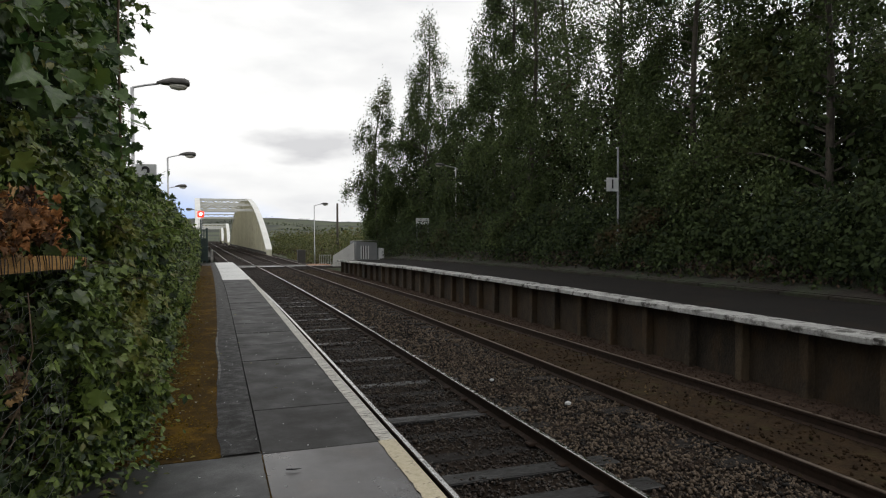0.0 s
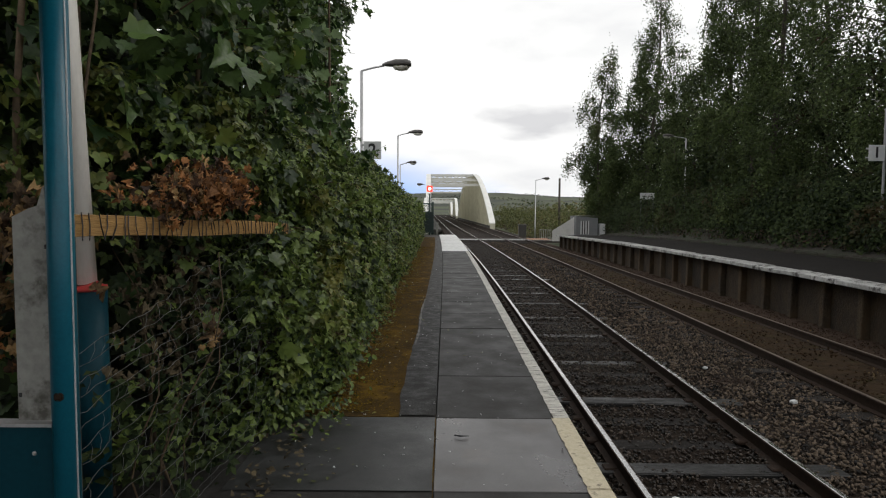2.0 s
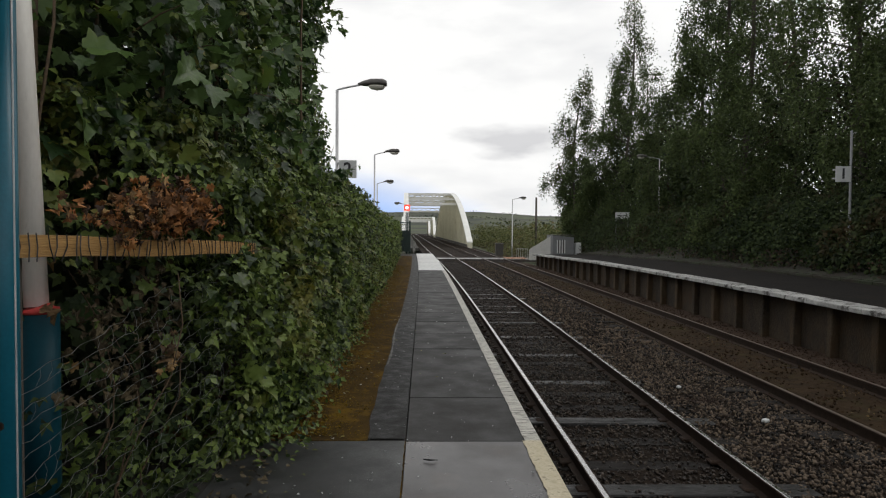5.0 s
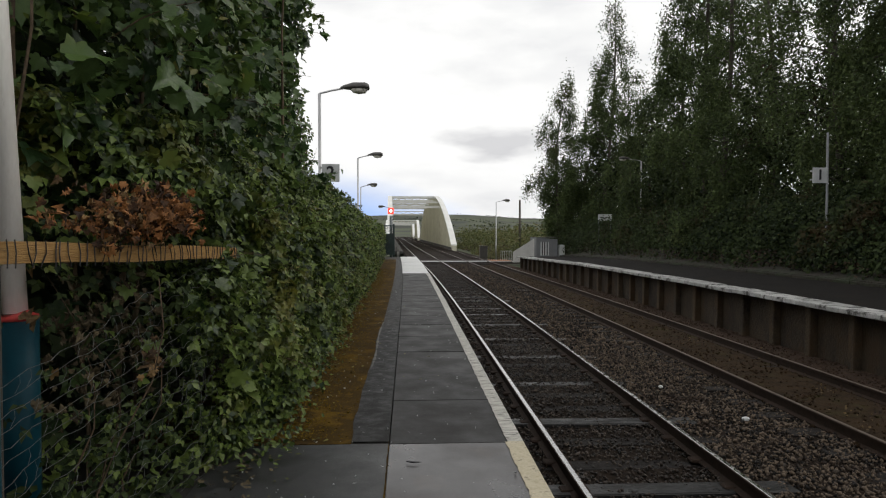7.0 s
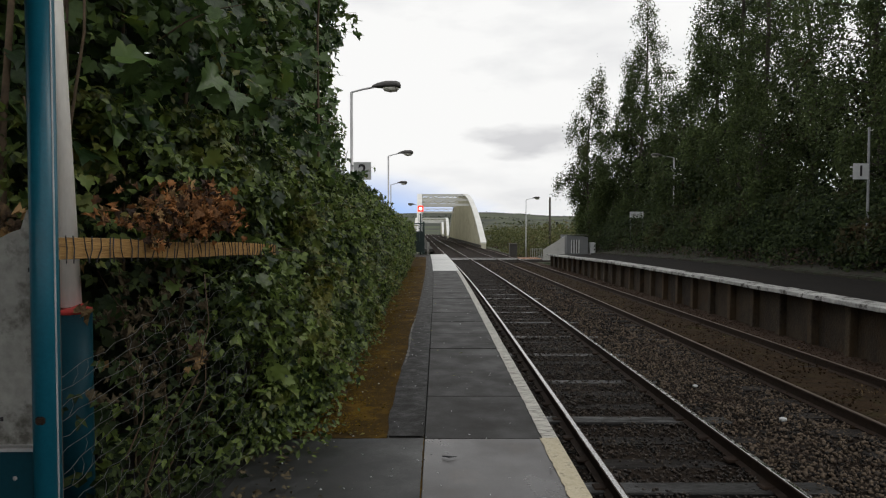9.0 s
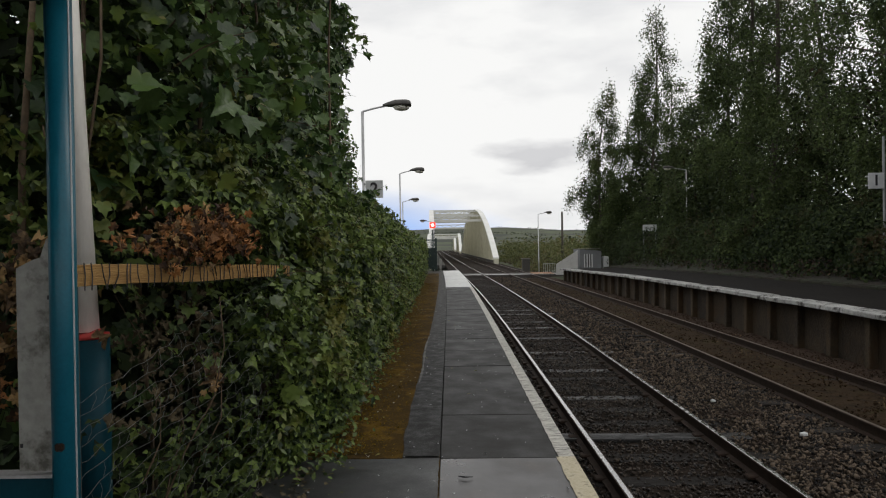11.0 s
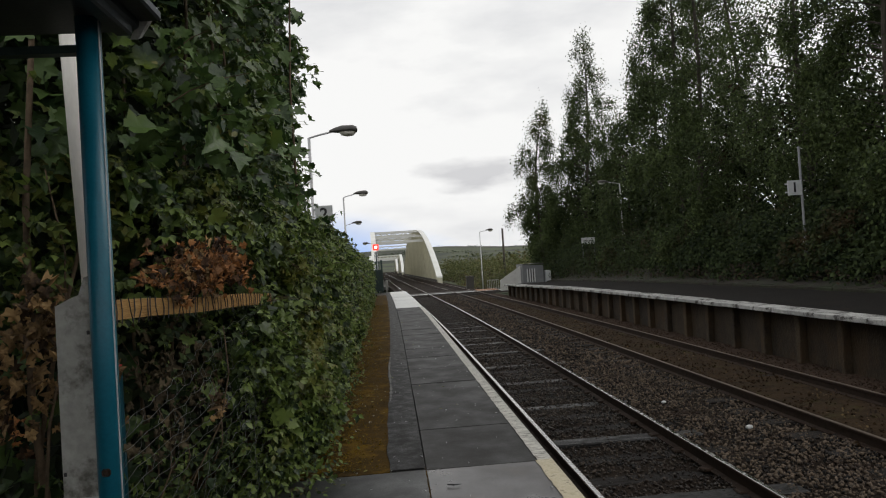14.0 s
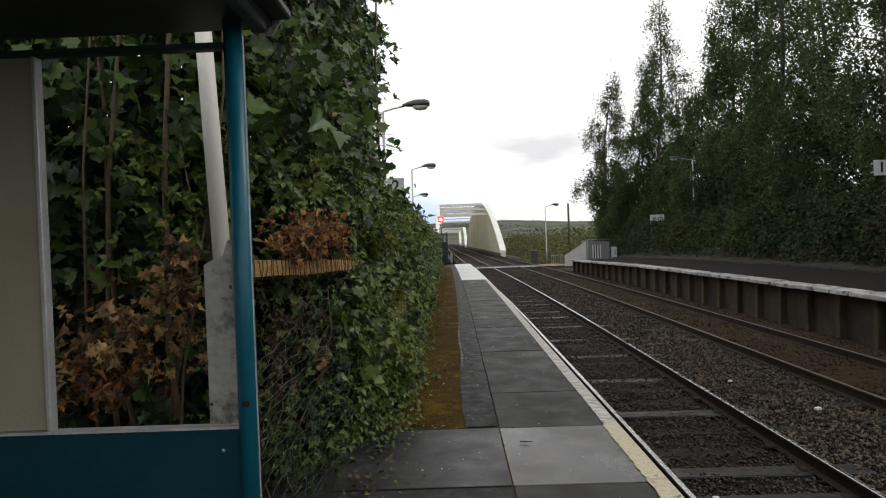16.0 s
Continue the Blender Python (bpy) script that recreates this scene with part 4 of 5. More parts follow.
loft(bm, [[(x, y, 0.716), (x, y, z)] for x, y, z in ((-0.170, 0.028, 1.375), (-0.15, 0.028, 1.385), (-0.12, 0.028, 1.40), (-0.09, 0.028, 1.41), (-0.07, 0.028, 1.47), (-0.036, 0.028, 1.48))])
part("broken_sheet", bm, M_SHEET, shelter, "broken remnant of a dirty glazing sheet")
part("roof", boxes(((-1.9, -2.5, 2.36), (0.13, 0.14, 2.41)), ((-1.9, -2.5, 2.41), (0.16, 0.16, 2.51)), bevel=0.01), M_ROOF, shelter, "dark roof with a deep fascia")
part("bolt", boxes(((-0.122, 0.010, 0.604), (-0.108, 0.02, 0.618)), bevel=0.004), M_GALV, shelter, "bright bolt head")
part("bolt", boxes(((-0.132, 0.010, 0.184), (-0.118, 0.02, 0.198)), bevel=0.004), M_GALV, shelter, "bright bolt head")
bm = bmesh.new()
tube(bm, [(0.038, -0.010, 0.05), (0.038, -0.010, 2.35)], 0.004, 6)
part("edge_trim", bm, M_GALV, shelter, "thin pale trim along the post")
part("gutter", boxes(((0.06, -2.5, 2.325), (0.12, 0.08, 2.375)), ((0.13, -2.5, 2.39), (0.21, 0.12, 2.43)), bevel=0.008), M_ROOF, shelter, "dark metal gutter along the roof edge")
bm = bmesh.new()
loft(bm, [[(0.10, 0.10, 2.32), (0.13, 0.10, 2.32), (0.16, 0.12, 2.39), (0.13, 0.12, 2.40)], [(0.10, 0.14, 2.34), (0.13, 0.14, 2.34), (0.17, 0.15, 2.41), (0.13, 0.15, 2.40)]], True)
part("gutter_end", bm, M_SHEET, shelter, "bent pale gutter end cap")
part("back_wall", boxes(((-1.74, -2.4, 0.0), (-1.70, 0.06, 2.36))), M_CREAMPANEL, shelter, "cream back wall")

# ---------------------------------------------------------------- lamp column beside the shelter
column = tagged(empty("lamp_column", (-2.365, 2.85, 0.0)), "off-white lamp column with a teal base and red band", "lamp column")
bm = bmesh.new()
tube(bm, [(0, 0, 0), (0, 0, 1.06)], 0.074, 20)
part("base", bm, M_TEALDARK, column, "teal column base", smooth=True)
bm = bmesh.new()
tube(bm, [(-0.002, 0, 1.052), (-0.002, 0, 1.070), (-0.003, 0, 1.072)], [0.0755, 0.0755, 0.046], 20)
part("band", bm, M_RED, column, "red band round the top of the base", smooth=True)
bm = bmesh.new()
tube(bm, [(-0.012, 0, 1.08), (-0.065, 0, 2.3), (-0.16, 0, 4.6)], [0.046, 0.043, 0.038], 20)
part("shaft", bm, M_POLE, column, "off-white painted shaft", smooth=True)

# ---------------------------------------------------------------- wire fence with a timber top rail
fence = tagged(empty("wire_fence", (-2.10, 2.20, 0.0)), "sagging wire netting fence with a yellow timber rail", "fence")
FENCE_END = Vector((0.155, 2.36, 0))


def along(u, z):
    """A point of the netting, which bellies out and sags."""
    p = FENCE_END * u
    belly = 0.05 * math.sin(3.0 * z) * math.sin(math.pi * min(u * 1.2, 1)) + 0.03 * math.sin(9 * u + 5 * z)
    return Vector((p.x + 0.03 + belly, p.y, max(0.02, z - 0.34 * (1 - u) ** 2 * z / 1.3 - 0.05 * math.sin(math.pi * u) * math.sin(6 * z + 2 * u))))


bm = bmesh.new()
secs = []
for i in range(13):
    u = i / 12
    z = 1.345 - 0.075 * u + 0.004 * math.sin(11 * u)
    p = FENCE_END * u
    secs.append([(p.x + dx, p.y, z + dz) for dx, dz in ((0.0, -0.038), (0.024, -0.036), (0.026, 0.035), (0.002, 0.038))])
loft(bm, secs, True)
plank = part("top_rail", bm, M_TIMBER, fence, "yellow weathered timber rail")
bm = bmesh.new()
rw = random.Random(11)
for i in range(46):
    u = (i + rw.uniform(0.1, 0.9)) / 46
    z = 1.345 - 0.075 * u
    p = FENCE_END * u
    d = rw.uniform(-0.02, 0.02)
    tube(bm, [(p.x + 0.028, p.y + d, z + 0.046), (p.x + 0.031, p.y + d * 0.3 + rw.uniform(-0.012, 0.012), z), (p.x + 0.030, p.y - d, z - 0.050)], 0.0024, 4, False)
tagged(part("tie_wire", bm, M_INK, plank, "dark wire ends bent over the rail"), kind="stuff")
bm = bmesh.new()
for j in range(16):
    z = 0.05 + j * 0.079
    n = 44
    tube(bm, [along(i / n, z + 0.009 * math.sin(1.7 * i + 2.3 * j)) + Vector((rw.uniform(-0.006, 0.006), 0, rw.uniform(-0.004, 0.004))) for i in range(n + 1)], 0.0014, 3, False)
for j in range(15):
    for i in range(44):
        u, z = (i + 0.5 * (j % 2)) / 44, 0.05 + j * 0.079
        if rw.random() < 0.28:
            tube(bm, [along(u, z), along(min(u + 0.008, 1), z + 0.04), along(min(u + 0.004, 1), z + 0.079)], 0.0008, 3, False)
tagged(part("netting", bm, M_WIRE, fence, "loose hexagonal wire netting"), kind="stuff")
for u in (0.03, 0.97):
    p = FENCE_END * u
    part("fence_post", boxes(((p.x - 0.06, p.y - 0.03, 0), (p.x - 0.005, p.y + 0.03, 1.31)), bevel=0.004), M_BARK, fence, "dark rough fence post")

# dead and withered leaves on and behind the fence


def dead_patch(x, y, z, sx, sy, sz, count, size, label, material=None):
    pts = np.array((x, y, z)) + rng.normal(0, 1, (count, 3)) * np.array((sx, sy, sz))
    return tagged(scatter("dead_leaves", SHRIVELLED, pts, np.tile(np.array((0.6, -0.7, 0.2)), (count, 1)), rng.uniform(0.5, 1.3, count) * size, material or M_LEAFDEAD, rng, 0.9, droop=1.2), label, "dead leaves", kind="stuff")


dead_patch(-1.97, 3.30, 1.52, 0.06, 0.16, 0.055, 330, 0.056, "withered orange-brown leaves over the fence rail")
dead_patch(-2.02, 3.02, 1.47, 0.05, 0.22, 0.05, 230, 0.042, "withered brown leaves over the fence rail")
dead_patch(-2.00, 3.15, 1.50, 0.05, 0.26, 0.06, 170, 0.044, "pale withered leaves among the brown ones over the rail", M_LEAFPALE)
dead_patch(-2.18, 3.25, 0.95, 0.07, 0.25, 0.22, 150, 0.06, "brown withered leaves behind the netting", M_WATERSOIL)
dead_patch(-2.95, 2.85, 0.98, 0.16, 0.18, 0.13, 190, 0.080, "brown dead leaves behind the shelter", M_LEAFPALE)
dead_patch(-2.62, 2.80, 1.28, 0.04, 0.06, 0.11, 80, 0.088, "hanging brown dead leaves behind the shelter", M_LEAFPALE)
dead_patch(-2.98, 2.75, 0.82, 0.11, 0.1, 0.07, 120, 0.075, "brown dead leaves behind the shelter")
dead_patch(-2.55, 3.0, 0.95, 0.1, 0.15, 0.12, 50, 0.075, "brown dead leaves behind the shelter", M_LEAFPALE)
dead_patch(-1.96, 3.2, 0.82, 0.015, 0.05, 0.05, 12, 0.07, "withered sprig hanging in the netting", M_LEAFPALE)
cnt = 620
yy, zz = rng.uniform(2.55, 4.0, cnt), 1.25 * rng.uniform(0, 1, cnt) ** 1.6
keep = wave(yy * 6, zz * 7, 2.0) + 0.3 * rng.normal(0, 1, cnt) > -0.05 + 0.35 * (zz > 0.55)
xx = -2.16 + 0.10 * (yy - 2.6) + rng.normal(0, 0.07, cnt)
tagged(scatter("hedge_foliage", BRAMBLE, np.stack((xx, yy, zz), 1)[keep], np.tile(np.array((0.7, -0.5, 0.6)), (keep.sum(), 1)), rng.uniform(0.05, 0.10, keep.sum()), M_SHRUB, rng, 0.6), "bramble leaves pushing through the wire netting", "leaves", kind="stuff")
stems("sapling_stems", [(-2.66, 3.0, 4.6, 0.022, -0.10), (-3.02, 3.0, 4.4, 0.018, 0.05)], M_TWIG, "brown sapling stems close behind the shelter")
stems("bramble_canes", [(-2.2 + 0.03 * (i % 3), 3.0 + 0.11 * i, 0.9 + 0.3 * (i % 2), 0.006, 0.3 * math.sin(i * 1.7)) for i in range(5)] + [(-2.62 - 0.16 * i, 2.95 + 0.1 * (i % 3), 2.0 + 0.9 * (i % 4), 0.010 + 0.004 * (i % 3), 0.45 * math.sin(i * 2.1)) for i in range(4)], M_TWIG, "brown bramble canes behind the shelter")
# the thicket behind the shelter and hedge, coloured dark as if in shade
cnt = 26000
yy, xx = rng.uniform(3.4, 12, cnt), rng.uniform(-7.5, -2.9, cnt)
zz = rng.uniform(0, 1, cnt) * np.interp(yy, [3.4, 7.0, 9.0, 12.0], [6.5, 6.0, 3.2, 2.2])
tagged(scatter("thicket_foliage", SMALL, np.stack((xx, yy, zz), 1), np.tile(np.array((0.5, -0.6, 0.6)), (cnt, 1)), rng.uniform(0.13, 0.26, cnt), M_LEAFDARK, rng, 0.8), "thicket behind the hedge, coloured dark for shade", "thicket", kind="stuff")
cnt = 1900
yy, xx = rng.uniform(3.0, 3.7, cnt), rng.uniform(-4.2, -2.45, cnt)
zz = rng.uniform(0.3, 4.2, cnt)
keep = (zz > 1.3) | (rng.uniform(0, 1, cnt) < 0.35)
tagged(scatter("hedge_foliage", LOBED, np.stack((xx, yy, zz), 1)[keep], np.tile(np.array((0.3, -0.8, 0.5)), (keep.sum(), 1)), rng.uniform(0.07, 0.15, keep.sum()), M_SYCAMORE, rng, 0.6), "green sycamore leaves close behind the shelter", "hedge", kind="stuff")
# weeds along the hedge foot and fallen leaves
cnt = 1100
yy = rng.uniform(3.9, 9, cnt)
xx = -1.74 + 0.12 * wave(yy * 2.5, yy, 3.0) + rng.normal(0, 0.09, cnt)
tagged(scatter("weeds", OVAL, np.stack((xx, yy, np.abs(rng.normal(0, 0.10, cnt))), 1), np.tile(np.array((0.5, -0.4, 0.8)), (cnt, 1)), rng.uniform(0.03, 0.06, cnt), M_LEAF, rng, 0.6, droop=-0.4), "yellow-green weeds along the foot of the hedge", "weeds", kind="stuff")
cnt = 420
yy = rng.uniform(2.2, 22, cnt) ** 1.0
xx = -1.72 + np.abs(rng.normal(0, 0.22, cnt)) + np.where(rng.uniform(0, 1, cnt) < 0.1, rng.uniform(0, 1.4, cnt), 0)
xx = np.minimum(xx, -0.1)
tagged(scatter("fallen_leaves", OVAL, np.stack((xx, yy, np.full(cnt, 0.016)), 1), np.tile(np.array((0, 0, 1.0)), (cnt, 1)), rng.uniform(0.02, 0.05, cnt), M_LEAFYELLOW, rng, 0.12, droop=0), "small yellow fallen leaves on the platform", "fallen leaves", kind="stuff")
cnt = 380
yy = rng.uniform(2.4, 7, cnt)
xx = -1.78 + rng.normal(0, 0.1, cnt)
tagged(scatter("fallen_leaves", LOBED, np.stack((xx, yy, rng.uniform(0.012, 0.05, cnt)), 1), np.tile(np.array((0, 0, 1.0)), (cnt, 1)), rng.uniform(0.018, 0.04, cnt), M_WATERSOIL, rng, 0.4, droop=0), "brown leaf litter at the foot of the hedge", "fallen leaves", kind="stuff")

# ---------------------------------------------------------------- crossing, gate and signal at the platform end
crossing = tagged(empty("foot_crossing", (shift(48.5), 48.5, 0)), "boarded foot crossing with a white edge line over the tracks", "crossing")
for x0, x1 in ((-0.6, 0.64), (0.80, 2.14), (2.30, 4.10), (4.25, 5.60), (5.76, 7.2), (7.22, 8.3)):
    part("board", boxes(((x0, -1.4, RAIL_Z - 0.2), (x1, 1.5, RAIL_Z - 0.004)), bevel=0.01), M_RUBBER, crossing)
    part("edge_line", boxes(((x0, -1.40, RAIL_Z), (x1, -0.85, RAIL_Z + 0.006))), M_WHITE, crossing, "white painted edge line")
part("ramp", boxes(((5.9, -1.1, RAIL_Z), (7.4, 1.2, RAIL_Z + 0.03))), M_ORANGE, crossing, "rust-orange ramp surface")

gate = tagged(empty("steel_gate", (-2.1 + shift(37), 37.2, -0.02)), "dark green steel gate beside the platform end", "gate")
for x in (0.0, 0.84):
    part("gate_post", boxes(((x - 0.05, -0.05, 0), (x + 0.05, 0.05, 1.86)), bevel=0.005), M_GATE, gate)
for z in (0.10, 1.72):
    part("gate_rail", boxes(((0.05, -0.025, z), (0.79, 0.025, z + 0.06))), M_GATE, gate)
for i in range(10):
    part("bar", boxes(((0.09 + 0.07 * i, -0.012, 0.16), (0.114 + 0.07 * i, 0.012, 1.72))), M_GATE, gate)
part("mesh_infill", boxes(((0.05, 0.014, 0.16), (0.79, 0.018, 1.3))), M_GATE, gate)
part("side_rail", boxes(((-1.2, -0.02, 1.78), (0.0, 0.02, 1.84))), M_GATE, gate)
bollard = tagged(part("bollard", boxes(((-0.07, -0.07, 0), (0.07, 0.07, 0.75)), bevel=0.02), M_SHEET), "short grey post by the gate", "post")
bollard.matrix_basis = pose(-1.02 + shift(37), 37.6, -0.1)

signal = tagged(empty("railway_signal", (-2.2, 56.0, -0.95)), "railway signal showing a red light on a dark post", "signal")
bm = bmesh.new()
tube(bm, [(0, 0, 0), (0, 0, 3.7)], 0.07, 12)
part("post", bm, M_GATE, signal, smooth=True)
# the whole head emits red, standing in for the bloom round the lens
head = part("signal_head", boxes(((-0.25, -0.05, 3.85), (0.25, 0.10, 4.35)), bevel=0.05), M_SIGNALRED, signal, "red signal head made to glow like the light's bloom")
bm = bmesh.new()
bmesh.ops.create_uvsphere(bm, u_segments=16, v_segments=10, radius=0.13, matrix=Matrix.Translation((0, -0.05, 4.10)) @ Matrix.Diagonal((1, 0.4, 1, 1)))
part("lens", bm, M_SIGNALWHITE, head, "glaring lens", smooth=True)
part("ladder", boxes(((-0.16, 0.12, 0), (-0.13, 0.15, 3.7)), ((0.13, 0.12, 0), (0.16, 0.15, 3.7)), *[((-0.16, 0.12, 0.3 * i), (0.16, 0.15, 0.3 * i + 0.03)) for i in range(1, 12)]), M_GATE, signal)

# ---------------------------------------------------------------- far platform: hut, boards, cabinets, poles
hut = tagged(empty("platform_hut", (7.95, 44.0, -0.62)), "small grey hut with a barred white window", "hut")
bm = bmesh.new()
loft(bm, [[(0, 0, 0), (1.45, 0, 0), (1.45, 0, 1.50), (0, 0, 1.62)], [(0, 2.2, 0), (1.45, 2.2, 0), (1.45, 2.2, 1.50), (0, 2.2, 1.62)]], True)
part("body", bm, M_GREYHUT, hut)
win = part("window", boxes(((0.28, -0.02, 0.42), (0.85, -0.005, 1.28))), M_STEELDARK, hut)
for i in range(4):
    part("window_bar", boxes(((0.28 + 0.165 * i, -0.035, 0.40), (0.36 + 0.165 * i, -0.022, 1.30))), M_SIGNGREY, win)
part("roof", boxes(((0.0, -0.05, 1.60), (1.48, 2.3, 1.64))), M_LAMPHOOD, hut)
screen = tagged(empty("ramp_screen", (6.45, 44.6, -0.72)), "whitish boarded screen with a sloping top beside the ramp", "screen")
for i in range(8):
    bm = bmesh.new()
    x0, x1 = 0.185 * i, 0.185 * i + 0.18
    t0, t1 = 0.72 + 0.115 * i, 0.72 + 0.115 * (i + 1)
    loft(bm, [[(x0, 0, 0), (x1, 0, 0), (x1, 0, t1), (x0, 0, t0)], [(x0, 0.04, 0), (x1, 0.04, 0), (x1, 0.04, t1), (x0, 0.04, t0)]], True)
    part("board", bm, M_HUTWHITE, screen)
cab = tagged(part("white_cabinet", boxes(((-0.2, 0, 0), (0.2, 0.35, 1.0)), bevel=0.03), M_SIGNGREY), "small white equipment cabinet beside the hut", "cabinet")
cab.matrix_basis = pose(9.75, 44.2, -0.5)
relay = tagged(part("relay_cabinet", boxes(((-0.34, 0, 0), (0.34, 0.5, 1.05)), ((-0.38, -0.04, 1.05), (0.38, 0.54, 1.13)), bevel=0.02), M_LAMPHOOD), "dark brown relay cabinet beyond the crossing", "cabinet")
relay.matrix_basis = pose(6.0, 58.0, -1.0)
low_rail = tagged(empty("low_railing", (6.95, 54.0, -1.0)), "low pale steel railing beside the crossing", "railing")
for i in range(7):
    part("upright", boxes(((0.15 * i, 0, 0), (0.15 * i + 0.03, 0.03, 0.75))), M_GALV, low_rail)
part("top_bar", boxes(((-0.02, -0.005, 0.75), (0.97, 0.035, 0.79))), M_GALV, low_rail)
pole = tagged(empty("wooden_pole", (11.3, 70.0, -1.2)), "plain dark wooden pole in the scrub", "pole")
bm = bmesh.new()
tube(bm, [(0, 0, 0), (0, 0, 6.0)], [0.14, 0.10], 10)
part("shaft", bm, M_BARK, pole, smooth=True)
board = tagged(empty("station_board", (11.75, 41.0, -0.1)), "white station name board on two posts before dark shrubs", "sign board")
part("panel", boxes(((-0.45, -0.02, 2.18), (0.45, 0.02, 2.60)), bevel=0.008), M_SIGNGREY, board)
for x0, x1 in ((-0.34, -0.05), (0.02, 0.30)):
    part("lettering_bar", boxes(((x0, -0.026, 2.37), (x1, -0.0215, 2.42))), M_LAMPHOOD, board, "dark unreadable line of lettering")
for x in (-0.38, 0.38):
    part("post", boxes(((x - 0.03, 0.02, 0), (x + 0.03, 0.07, 2.58))), M_GREYHUT, board)

# ---------------------------------------------------------------- ballast stones


def stones(name, count, x0, x1, y0, y1, z, size, material, label, power=1.0, avoid=False):
    """Broken stones: bent octahedra strewn over the bed."""
    y = y0 + (y1 - y0) * rng.uniform(0, 1, count) ** power
    x = rng.uniform(x0, x1, count)
    if avoid:
        on_sleeper = np.abs((y - 3.05 + 0.35) % 0.7 - 0.35) < 0.135
        keep = ~(on_sleeper & (x > 0.35) & (x < 2.6) & (rng.uniform(0, 1, count) > np.where(y < 7.0, 0.35, 0.62)))
        x, y = x[keep], y[keep]
        count = len(x)
    sh = np.array([shift(v) for v in y])
    base = np.array([(1, 0, 0), (-1, 0, 0), (0, 1, 0), (0, -1, 0), (0, 0, 1), (0, 0, -1), (0.6, 0.6, 0.5), (-0.6, -0.5, 0.6)], dtype=float)
    faces = np.array([(0, 6, 4), (6, 2, 4), (0, 2, 6), (2, 1, 4), (1, 7, 4), (7, 3, 4), (1, 3, 7), (3, 0, 4), (2, 0, 5), (1, 2, 5), (3, 1, 5), (0, 3, 5)])
    v = base[None] * rng.uniform(0.55, 1.15, (count, 8, 1)) * rng.uniform(0.6, 1.3, (count, 1, 3))
    q = rng.normal(0, 1, (count, 4))
    q /= np.linalg.norm(q, axis=1)[:, None]
    w, a, b, c = q.T
    rot = np.stack((1 - 2 * (b * b + c * c), 2 * (a * b - c * w), 2 * (a * c + b * w), 2 * (a * b + c * w), 1 - 2 * (a * a + c * c), 2 * (b * c - a * w), 2 * (a * c - b * w), 2 * (b * c + a * w), 1 - 2 * (a * a + b * b)), 1).reshape(-1, 3, 3)
    v = np.einsum("nij,nkj->nki", rot, v) * (size * rng.uniform(0.6, 1.35, (count, 1, 1)))
    lift = z + rng.uniform(-0.012, 0.018, count) + 0.02 * wave(x * 2, y * 2, 1.0)
    v += np.stack((x + sh, y, lift), 1)[:, None, :]
    f = faces[None] + (np.arange(count) * 8)[:, None, None]
    return tagged(raw_mesh(name, v.reshape(-1, 3), f.reshape(-1), 3, material), label, "ballast", kind="stuff")


stones("ballast_stones", 14000, 0.15, 2.32, 2.5, 13, BED_Z + 0.014, 0.020, M_STONEOIL, "dark oily ballast stones between the nearer rails", 1.15, True)
stones("ballast_stones", 13500, 2.28, 4.15, 3.0, 13, BED_Z + 0.014, 0.022, M_STONE, "loose grey-brown ballast stones between the two tracks", 1.15, True)
stones("ballast_stones", 6500, 0.15, 2.32, 13, 48, BED_Z + 0.012, 0.030, M_STONEOIL, "dark oily ballast stones along the nearer track", 1.5, True)
stones("ballast_stones", 7500, 2.28, 4.15, 13, 48, BED_Z + 0.014, 0.032, M_STONE, "grey-brown ballast stones between the two tracks", 1.5, True)
stones("ballast_stones", 3500, 4.1, 5.8, 4, 46, BED_Z + 0.030, 0.026, M_DIRT, "brown dirty stones in the far track", 1.5)
stones("ballast_stones", 4500, 5.8, 6.75, 5, 42, BED_Z + 0.055, 0.020, M_CESS, "small pale brown stones below the far platform", 1.4)
# grass tufts and brown weeds on the far track
cnt = 5200
yy = rng.uniform(6, 44, cnt)
xx = rng.uniform(4.2, 6.3, cnt)
keep = wave(yy * 1.3, xx * 2, 6.0) > 0.12
xx, yy = xx[keep], yy[keep]
tagged(scatter("track_weeds", SMALL, np.stack((xx + np.array([shift(v) for v in yy]), yy, np.full(len(xx), BED_Z + 0.06)), 1), np.tile(np.array((-0.4, -0.6, 0.5)), (len(xx), 1)), rng.uniform(0.025, 0.06, len(xx)), M_LEAFRUST, rng, 0.7, droop=-0.8), "low brown weeds in the far track", "weeds", kind="stuff")
for x, y, s in ((3.40, 7.9, 0.045), (0.95, 4.95, 0.04), (1.02, 5.2, 0.03), (3.0, 9.6, 0.035)):
    bm = bmesh.new()
    bmesh.ops.create_icosphere(bm, subdivisions=1, radius=s, matrix=Matrix.Translation((x, y, BED_Z + 0.05)) @ Matrix.Diagonal((1.2, 0.9, 0.7, 1)))
    tagged(part("pale_stone", bm, M_SIGNGREY), "single pale stone on the ballast", "stone")

# ---------------------------------------------------------------- pieces: slabs, lines, coping, panels, sleepers


def block_mesh(name, size, material, bevel=0.0, sag=0.0, seed=0):
    rr = random.Random(seed)
    bm = boxes(((-size[0] / 2, -size[1] / 2, -size[2]), (size[0] / 2, size[1] / 2, 0)), bevel=bevel)
    if sag:
        for v in bm.verts:
            v.co += Vector((rr.uniform(-sag, sag), rr.uniform(-sag, sag), rr.uniform(-sag, sag) * 0.5))
    me = bpy.data.meshes.new(name)
    bm.to_mesh(me)
    bm.free()
    me.materials.append(material)
    return me


